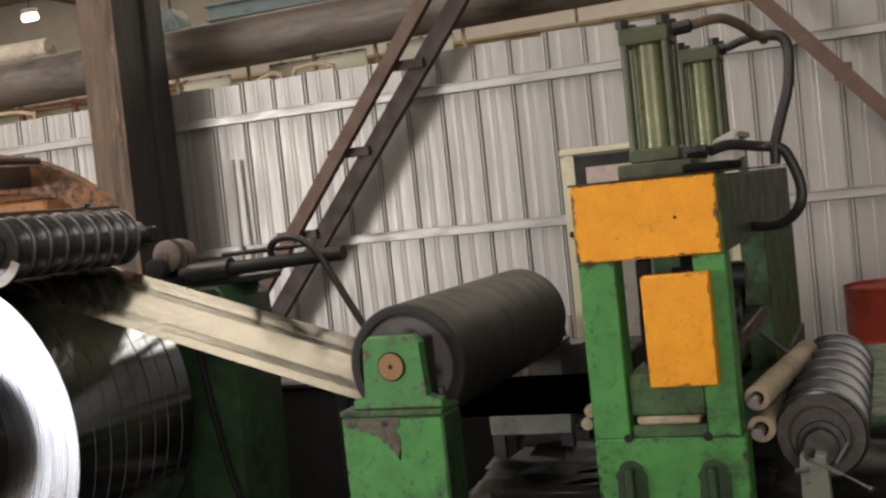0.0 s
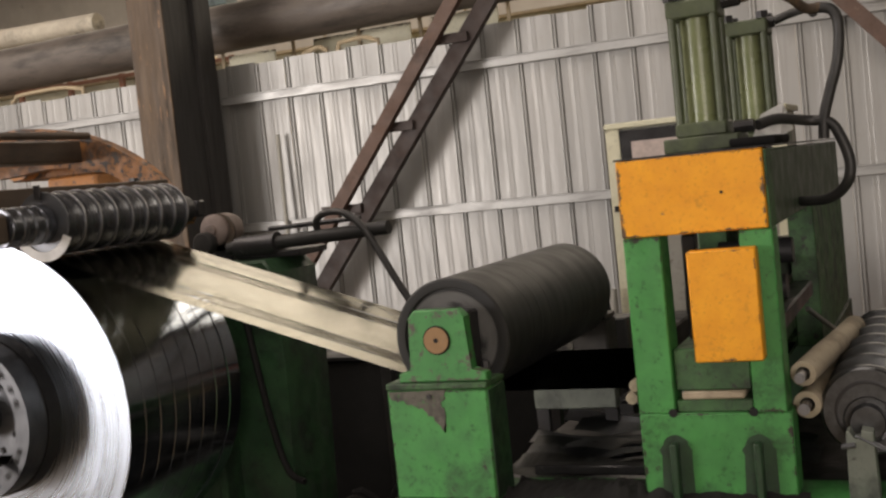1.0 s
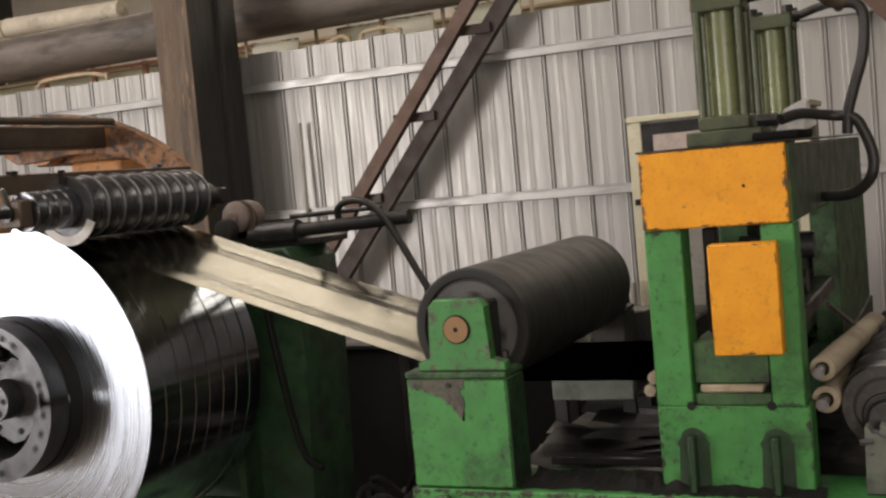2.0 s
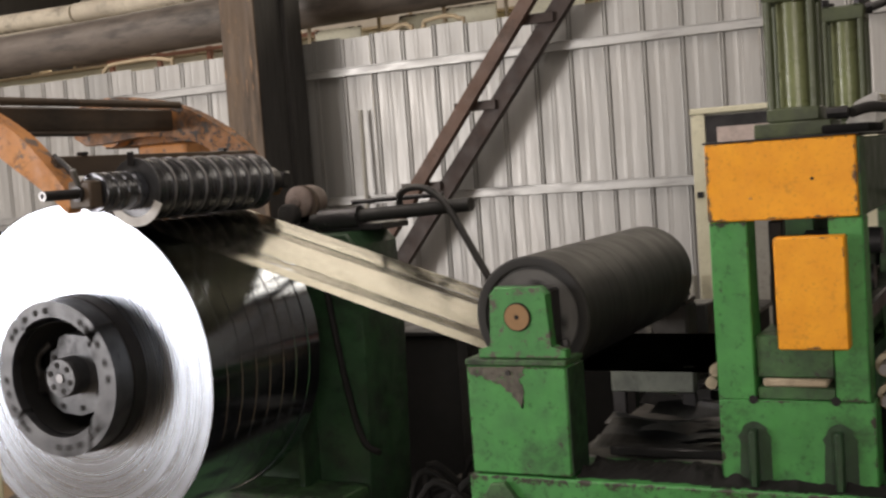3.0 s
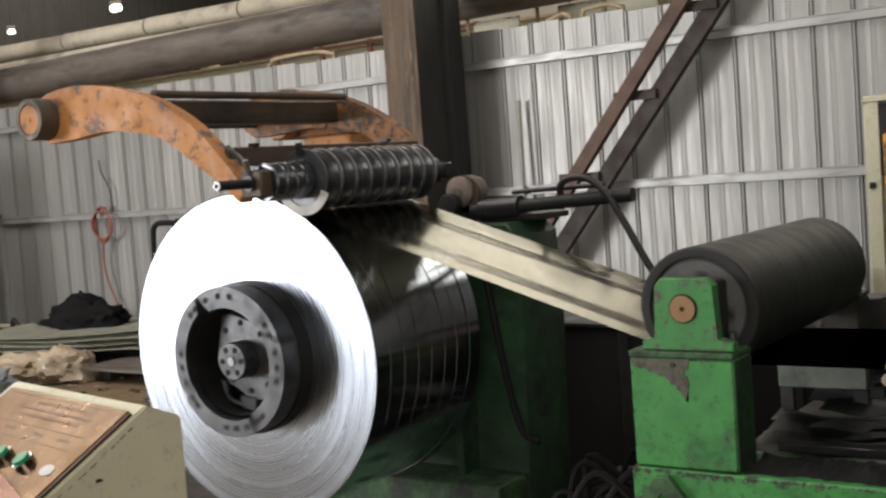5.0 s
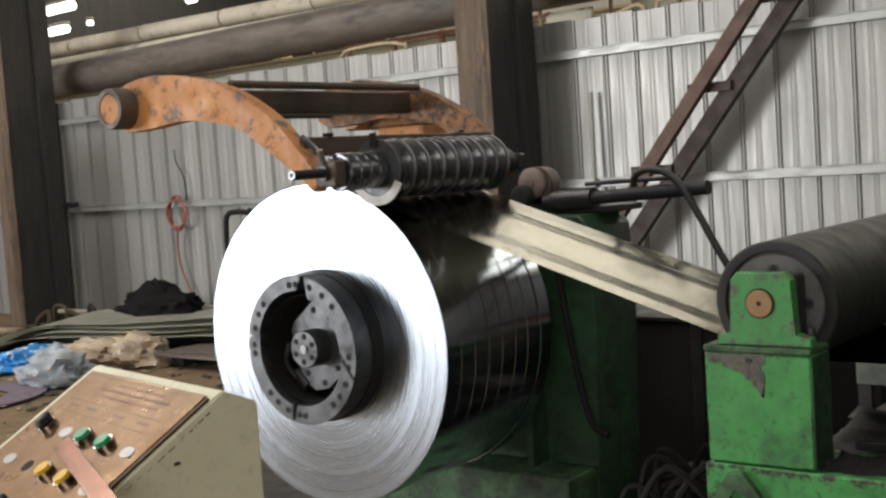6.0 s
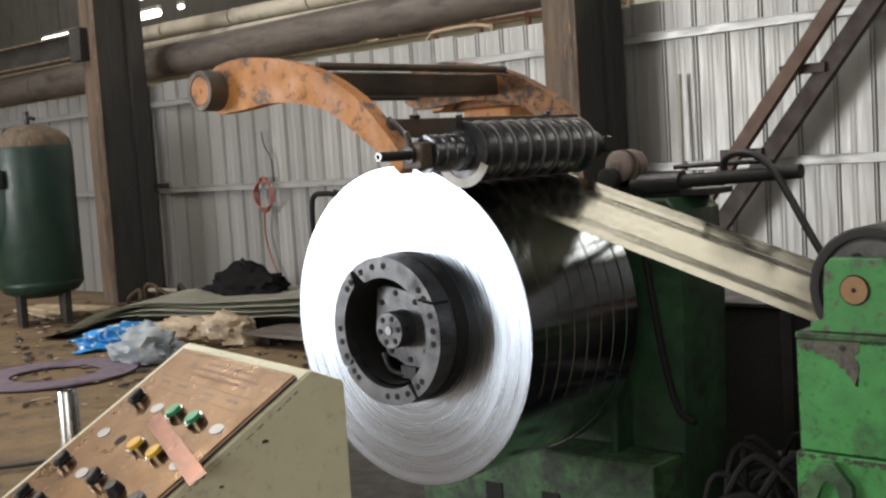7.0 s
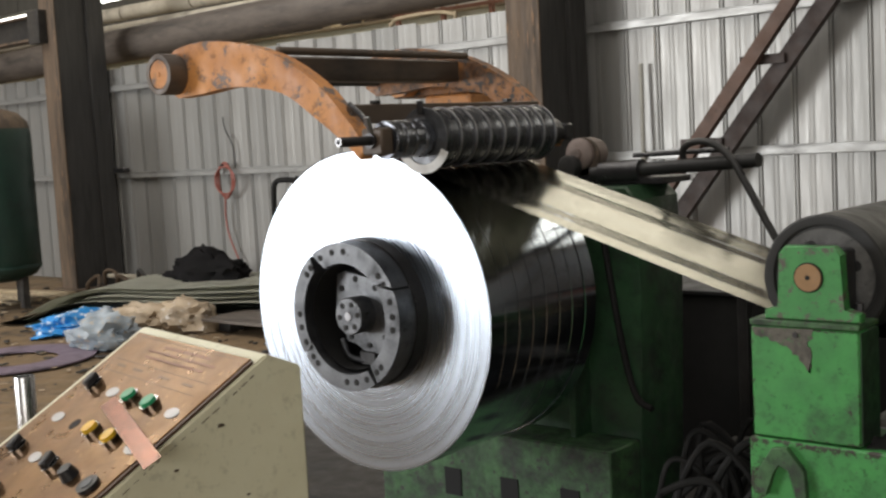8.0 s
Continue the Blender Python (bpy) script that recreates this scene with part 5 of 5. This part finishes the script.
def sheet_stack():
    s = thing("sheet_pile", (-9.6, 7.2, 0), "sagging pile of grey-green sheeting lying on the floor", "pile")
    rg = random.Random(6)
    for i in range(9):
        bm = bmesh.new()
        nx, ny = 26, 10
        ox, oy, rot = rg.uniform(-0.12, 0.12), rg.uniform(-0.1, 0.1), radians(22 + rg.uniform(-5, 5))
        rows = []
        for j in range(ny):
            row = []
            for k in range(nx):
                u, w = (k / (nx - 1) - 0.5) * (2.9 if i < 6 else 2.75), (j / (ny - 1) - 0.5) * (1.35 if i < 6 else 1.2)
                edge = max(0, -u / 1.45 - 0.2) + max(0, u / 1.45 - 0.85)
                z = (0.03 + 0.036 * i) * (1 - 0.75 * edge * edge * 2.4) + 0.03 * math.sin(2.2 * u + 0.5 * i) * (0.5 + edge) + 0.012 * noise.noise(Vector((u * 2, w * 2, i)))
                x, y = u * math.cos(rot) - w * math.sin(rot), u * math.sin(rot) + w * math.cos(rot)
                row.append(bm.verts.new((-9.75 + x + ox, 7.0 + y + oy, max(0.012 + 0.004 * i, z))))
            rows.append(row)
        for a, b in zip(rows, rows[1:]):
            for k in range(nx - 1):
                bm.faces.new((a[k], a[k + 1], b[k + 1], b[k]))
        bmesh.ops.solidify(bm, geom=bm.faces[:], thickness=0.024 if i < 6 else 0.006)
        part("sheet", bm, MAT if i > 4 else SHEETDARK, s)


sheet_stack()


def lump(name, c, size, mat, label, category, seed, rough=0.45, sub=4, flat=0.0):
    """A crumpled soft heap with folds, sitting on what is below it."""
    bm = bmesh.new()
    bmesh.ops.create_icosphere(bm, subdivisions=sub, radius=1.0)
    off = Vector((seed * 3.1, seed * 1.7, seed))
    for v in bm.verts:
        d = v.co.normalized()
        k = 1 + 0.6 * rough * noise.noise(d * 1.6 + off) + rough * 0.6 * abs(noise.noise(d * 3.4 + off)) + 0.42 * abs(noise.noise(d * 6.0 + off)) + 0.16 * abs(noise.noise(d * 14 + off))
        p = Vector((d.x * size[0], d.y * size[1], d.z * size[2])) * k
        p.z = max(p.z, -size[2] * 0.35)
        v.co = Vector(c) + p + Vector((0, 0, size[2] * 0.35))
    return solo(name, bm, mat, label, category, sharp=60)


lump("black_rag", (-9.68, 7.45, 0.20), (0.42, 0.26, 0.24), CLOTH, "black cloth heap thrown on the sheet pile", "cloth", 2)
lump("black_rag", (-10.2, 7.45, 0.16), (0.42, 0.22, 0.12), CLOTH, "dark brown cloth lying on the sheet pile", "cloth", 5)
lump("woven_bag", (-9.72, 6.02, 0.0), (0.26, 0.46, 0.10), BLUEBAG, "blue and white woven plastic bag crumpled on the floor", "bag", 7, rough=0.75)
lump("plastic_bag", (-8.62, 5.50, 0.0), (0.28, 0.24, 0.17), BLUISH, "dusty pale plastic bag with a bluish tint", "bag", 9, rough=0.7)
lump("plastic_bag", (-9.1, 6.15, 0.0), (0.34, 0.24, 0.16), PALEBAG, "dusty tan plastic bag on the floor", "bag", 12, rough=0.7)
lump("plastic_bag", (-8.68, 6.38, 0.0), (0.30, 0.24, 0.17), PALEBAG, "crumpled pale plastic bag on the floor", "bag", 15, rough=0.7)
bm = lathe([(0.36, 0.0), (0.66, 0.0), (0.66, 0.012), (0.36, 0.012), (0.36, 0.0)], (-8.78, 4.72, 0.004), seg=64, axis="z")
solo("gasket_ring", bm, PURPLE, "flat plum-grey ring sheet lying on the floor", "ring")
solo("steel_post", lathe([(0.044, 0.40), (0.044, 0.455), (0.053, 0.455), (0.055, 0.45), (0.055, 0.0)], (-5.76, 3.17, 0), seg=32, axis="z"), TUBE, "short bright steel tube standing on the floor", "tube")
bm = tube([(-6.6, 2.6, 0.02), (-6.2, 2.95, 0.02), (-5.9, 3.45, 0.02), (-5.5, 3.5, 0.02), (-5.2, 3.2, 0.02)], 0.012)
solo("floor_cable", bm, HOSE, "black cable curving round the steel tube", "cable")
bn = thing("board", (-7.3, 6.6, 0), "dusty tan board propped flat near the coil", "plate")
part("plate", box(-8.4, -6.2, 6.3, 7.4, 0.10, 0.125, 0.004), PIPE, bn)
for x, y in ((-8.2, 6.5), (-6.4, 6.5), (-8.2, 7.2), (-6.4, 7.2)):
    part("block", box(x - 0.08, x + 0.08, y - 0.08, y + 0.08, 0, 0.10, 0.004), SOILED, bn)
solo("tin_can", lathe([(0.05, 0.0), (0.055, 0.0), (0.055, 0.13), (0.05, 0.13), (0.05, 0.01), (0.0, 0.01)], (-6.95, 6.42, 0.125), seg=24, axis="z"), TUBE, "bright tin can on the steel plate", "can")
rng = random.Random(14)
bm = bmesh.new()
for i in range(420):
    x, y = rng.uniform(-13.5, -6.5), rng.uniform(3.6, 8.2)
    r = rng.uniform(0.008, 0.04) * (1.6 if y > 7.3 else 1)
    m = pose(x, y, r * 0.2, 0, 0, rng.uniform(0, 360)) @ Matrix.Diagonal((rng.uniform(0.8, 2.8), 1, rng.uniform(0.15, 0.5), 1))
    bmesh.ops.create_icosphere(bm, subdivisions=1, radius=r, matrix=m)
solo("floor_litter", bm, SOILED, "dark crumbs, chips and scrap strewn over the floor", "litter", kind="stuff")
bm = bmesh.new()
for i in range(160):
    x, y, r = rng.uniform(-13.5, -7), rng.uniform(4, 7.4), rng.uniform(0.008, 0.028)
    bmesh.ops.create_cube(bm, size=1.0, matrix=pose(x, y, 0.006, 0, 0, rng.uniform(0, 360)) @ Matrix.Diagonal((r * 3, r, 0.006, 1)))
solo("paper_litter", bm, PALEBAG, "pale paper and wood chips on the floor", "litter", kind="stuff")
for i in range(12):
    x, y = -12.6 + i * 0.22 + rng.uniform(-0.1, 0.1), rng.uniform(7.7, 8.2)
    solo("scrap_bar", tube([(x, y, 0.02), (x + 0.1, y - 0.05, rng.uniform(0.1, 0.3)), (x + 0.25, y, rng.uniform(0.05, 0.2)), (x + 0.4, y - 0.1, 0.02)], rng.uniform(0.012, 0.03)), rng.choice([SOILED, RUST, GREASE]), "bent scrap bar lying by the cladding", "scrap", "scrap at the wall foot")
solo("foot_beam", rod((-12.4, 8.0, 0.16), (-10.2, 8.15, 0.14), 0.03, seg=10), LAGGING, "pale pipe lying along the wall foot", "pipe")

ah = thing("air_hose", (-10.36, 8.28, 1.35), "coiled red-orange air hose hung on the girt", "hose")
for k in range(3):
    part("hose_ring", tube([(-10.36 + (0.115 + 0.03 * k) * math.cos(w) + 0.02 * k, 8.27 - 0.02 * k, 1.27 + (0.20 - 0.025 * k) * math.sin(w)) for w in np.linspace(0, 6.28, 14)], 0.010), CORD, ah)
part("hose_tail", tube([(-10.40, 8.29, 1.10), (-10.45, 8.31, 0.85), (-10.40, 8.31, 0.62), (-10.30, 8.31, 0.42), (-10.24, 8.3, 0.3)], 0.011), CORD, ah)
part("hook", rod((-10.36, 8.33, 1.45), (-10.36, 8.22, 1.44), 0.012, seg=8), GREASE, ah)
solo("wall_cable", tube([(-10.40, 8.33, 1.98), (-10.38, 8.33, 1.84), (-10.27, 8.33, 1.66), (-10.25, 8.33, 1.4)], 0.008), HOSE, "thin dark cable hanging on the cladding", "cable")
solo("wall_socket", box(-12.5, -12.27, 8.24, 8.32, 1.405, 1.46, 0.006), GREASE, "small dark fitting on the girt", "fitting")
fr = thing("tube_stand", (-8.87, 7.75, 0), "dark bent tube stand beside the cladding", "stand")
part("hoop", tube([(-8.98, 7.75, 0.0), (-8.97, 7.75, 0.8), (-8.95, 7.75, 1.17), (-8.92, 7.76, 1.255), (-8.86, 7.78, 1.275), (-8.74, 7.85, 1.26), (-8.70, 7.88, 1.18), (-8.69, 7.9, 0.0)], 0.028, seg=10), TAR, fr)
part("cross_tube", rod((-8.96, 7.75, 0.9), (-8.69, 7.9, 0.9), 0.02, seg=8), TAR, fr)

for k in range(4):
    solo("timber_plank", box(-13.6, -12.2, 6.7 + 0.16 * k, 6.83 + 0.16 * k, 0.0, 0.03 + 0.02 * (k % 2), 0.004, None, pose(0, 0, 0, 0, 0, 6 * k - 9).to_3x3().to_4x4()), BEIGE, "pale timber plank lying on the floor", "plank", "planks by the tank")

# ---- control desk ----
KA, KR = Vector((-1.498, 1.284, 1.25)), Vector((0.98, -0.196, 0)).normalized()
KD = Vector((-0.196, -0.98, 0)).normalized()
TILT = radians(31)
KS = KD * math.cos(TILT) + Vector((0, 0, -math.sin(TILT)))
KN = KR.cross(KS) * -1
if KN.z < 0:
    KN = -KN
desk = thing("control_desk", (KA + KR * -0.24 + KD * 0.2).xy.to_3d(), "cream steel control desk with a sloping copper panel", "control desk")
DW = 0.486


def desk_prism(outline, u0, u1, bevel=0.003):
    """An outline in (back to front, height), carried along the desk's ridge."""
    bm = bmesh.new()
    a = [bm.verts.new(KA + KR * u0 + KD * s + Vector((0, 0, z - KA.z))) for s, z in outline]
    b = [bm.verts.new(KA + KR * u1 + KD * s + Vector((0, 0, z - KA.z))) for s, z in outline]
    k = len(outline)
    bm.faces.new(a), bm.faces.new(b[::-1])
    for i in range(k):
        bm.faces.new((a[i], b[i], b[(i + 1) % k], a[(i + 1) % k]))
    bmesh.ops.recalc_face_normals(bm, faces=bm.faces)
    if bevel:
        bmesh.ops.bevel(bm, geom=bm.edges[:], offset=bevel, segments=2, affect="EDGES")
    return bm


SL = math.tan(TILT)
body_ol = [(-0.062, 1.222), (0.0, 1.25), (0.46, 1.25 - 0.46 * SL), (0.46, 0.86), (0.20, 0.66), (0.20, 0.0), (-0.062, 0.0)]
part("desk_body", desk_prism(body_ol, -DW, 0.0), CREAM, desk)


rng = random.Random(17)
sv = 0.03
while sv < 0.5:
    ln_ = rng.uniform(0.002, 0.016)
    a_ = KA + KS * sv + Vector((0, 0, -0.017 + rng.uniform(-0.0015, 0.0015)))
    bm = bmesh.new()
    d_ = KS * ln_
    hgt = Vector((0, 0, rng.uniform(0.0008, 0.0026)))
    bm.faces.new([bm.verts.new(a_ + KR * 0.0006 + q_) for q_ in (Vector(), d_, d_ + hgt, hgt)])
    bmesh.ops.solidify(bm, geom=bm.faces[:], thickness=0.0008)
    part("seam_filler", bm, ETCH, desk)
    sv += ln_ + rng.uniform(0.002, 0.012)
for s_, z_, r_ in ((0.09, -0.10, 0.006), (0.17, -0.155, 0.004), (0.05, -0.22, 0.003), (0.28, -0.26, 0.004), (0.36, -0.30, 0.005)):
    c_ = KA + KD * s_ + Vector((0, 0, z_)) + KR * 0.0006
    bm = bmesh.new()
    bm.faces.new([bm.verts.new(c_ + KD * r_ * math.cos(w) * rng.uniform(0.5, 1.6) + Vector((0, 0, r_ * 0.7 * math.sin(w) * rng.uniform(0.5, 1.3)))) for w in np.linspace(0, 5.6, 9)])
    bmesh.ops.solidify(bm, geom=bm.faces[:], thickness=0.0008)
    part("paint_chip", bm, ETCH, desk)


def on_panel(u, v, h=0.0):
    return KA + KR * u + KS * v + KN * h


def panel_box(u0, u1, v0, v1, h0, h1, turn=0.0, bevel=0.001):
    bm = bmesh.new()
    cu, cv = (u0 + u1) / 2, (v0 + v1) / 2
    frame_m = Matrix((KR, KS, KN)).transposed().to_4x4()
    m = Matrix.Translation(on_panel(cu, cv, (h0 + h1) / 2)) @ frame_m @ Matrix.Rotation(radians(turn), 4, "Z") @ Matrix.Diagonal((u1 - u0, v1 - v0, h1 - h0, 1))
    bmesh.ops.create_cube(bm, size=1.0, matrix=m)
    if bevel:
        bmesh.ops.bevel(bm, geom=bm.edges[:], offset=bevel, segments=1, affect="EDGES")
    return bm


def panel_disc(u, v, r, h0, h1, bm=None, seg=24, r2=None):
    return rod(on_panel(u, v, h0), on_panel(u, v, h1), r, bm, seg, r2)


def panel_oval(u, v, a, b, h0, h1):
    bm = bmesh.new()
    lo = [bm.verts.new(on_panel(u + a * math.cos(w), v + b * math.sin(w), h0)) for w in np.linspace(0, 2 * math.pi, 25)[:-1]]
    hi = [bm.verts.new(on_panel(u + a * math.cos(w), v + b * math.sin(w), h1)) for w in np.linspace(0, 2 * math.pi, 25)[:-1]]
    bm.faces.new(lo), bm.faces.new(hi)
    for i in range(24):
        bm.faces.new((lo[i], lo[(i + 1) % 24], hi[(i + 1) % 24], hi[i]))
    return bm


pan = part("panel_plate", panel_box(-0.452, -0.012, 0.022, 0.47, 0.001, 0.008), COPPER, desk, "tarnished copper-toned panel plate")
part("panel_edge", panel_box(-0.0115, -0.004, 0.024, 0.468, 0.001, 0.006), ETCH, pan, "dark brown edge strip")
for v, u0, u1 in ((0.030, -0.43, -0.05), (0.092, -0.42, -0.05), (0.122, -0.42, -0.05)):
    part("ruled_line", panel_box(u0, u1, v, v + 0.0014, 0.0079, 0.0083, 0, 0), ETCHPALE, pan)
for u0, u1, v, m_ in ((-0.30, -0.12, 0.043, ETCHRED), (-0.34, -0.08, 0.058, ETCHRED), (-0.33, -0.10, 0.073, ETCHRED), (-0.39, -0.355, 0.106, ETCHPALE), (-0.32, -0.28, 0.106, ETCHPALE), (-0.21, -0.17, 0.106, ETCHPALE), (-0.12, -0.08, 0.106, ETCHPALE)):
    part("etched_line", panel_box(u0, u1, v - 0.0025, v + 0.0025, 0.0079, 0.0083, 0, 0), m_, pan, "unreadable line of faded lettering")
COLS, ROWS = (-0.376, -0.296, -0.213, -0.133, -0.054), (0.165, 0.248, 0.331, 0.414)
for c, r in ((1, 0), (4, 0), (0, 1), (4, 1), (1, 2)):
    part("oval_label", panel_oval(COLS[c], ROWS[r], 0.0195, 0.0115, 0.0085, 0.0095), LABEL, pan)
part("empty_hole", panel_disc(COLS[1], ROWS[1], 0.0125, 0.007, 0.0088), HOLE, pan)
for c, r, m_ in ((2, 0, BTN_GREEN), (3, 0, BTN_GREEN), (2, 1, BTN_YELLOW), (3, 1, BTN_YELLOW)):
    b_ = part("push_button", panel_disc(COLS[c], ROWS[r], 0.0175, 0.008, 0.017), BEZEL, pan)
    part("button_cap", panel_disc(COLS[c], ROWS[r], 0.0145, 0.0172, 0.023, r2=0.0135), m_, b_)
for c, r, w in ((0, 0, 70), (0, 2, 60), (2, 2, 55), (0, 3, 65), (1, 3, 80)):
    b_ = part("rotary_switch", panel_disc(COLS[c], ROWS[r], 0.0175, 0.008, 0.016), BEZEL, pan)
    u, v = COLS[c], ROWS[r]
    part("switch_grip", panel_box(u - 0.016, u + 0.016, v - 0.008, v + 0.008, 0.0162, 0.031, w, 0.003), BTN_BLACK, b_)
part("mushroom_button", panel_disc(COLS[3], ROWS[2], 0.016, 0.008, 0.026, r2=0.012), BTN_BLACK, pan)
part("key_ring", panel_disc(COLS[4], ROWS[2], 0.019, 0.008, 0.015), BTN_BLACK, pan)
part("key_core", panel_disc(COLS[4], ROWS[2], 0.010, 0.0152, 0.0165), GUNMETAL, pan)
solo("copper_offcut", panel_box(-0.24, 0.076, 0.2125, 0.2435, 0.0232, 0.0245, 12.5, 0.0004), COPPERBAR, "reddish copper offcut laid across the desk buttons", "offcut")


# ---- movement ----
def turned(t):
    """Degrees by which the mandrel has turned before its rest, winding the strip in from above."""
    if t <= 4.9:
        return 114 + 400 * (t - 2.9) - 1320
    if t >= 6.65:
        return 0.0
    if t <= 6.3:
        k = (t - 4.9) / 1.4
        a, b, va, vb = -406.0, -9.0, 400 * 1.4, 45 * 1.4
        return (2 * k ** 3 - 3 * k * k + 1) * a + (k ** 3 - 2 * k * k + k) * va + (3 * k * k - 2 * k ** 3) * b + (k ** 3 - k * k) * vb
    k = (t - 6.3) / 0.35
    return -9.0 * (1 - k) ** 2


def motions():
    tenths = [i / 10 for i in range(81)]
    frames_ = [i / 30 for i in range(241)]
    walk(coil, [(t, pose(*coil.location, 0, -turned(t), 0)) for t in tenths])
    walk(mand, [(t, pose(*mand.location, 0, -turned(t), 0)) for t in tenths])
    walk(roll, [(t, pose(*roll.location, 0, turned(t) * CR / OR, 0)) for t in frames_])
    walk(hold, [(t, pose(*hold.location, 0, turned(t) * 5.2, 0)) for t in frames_])


motions()
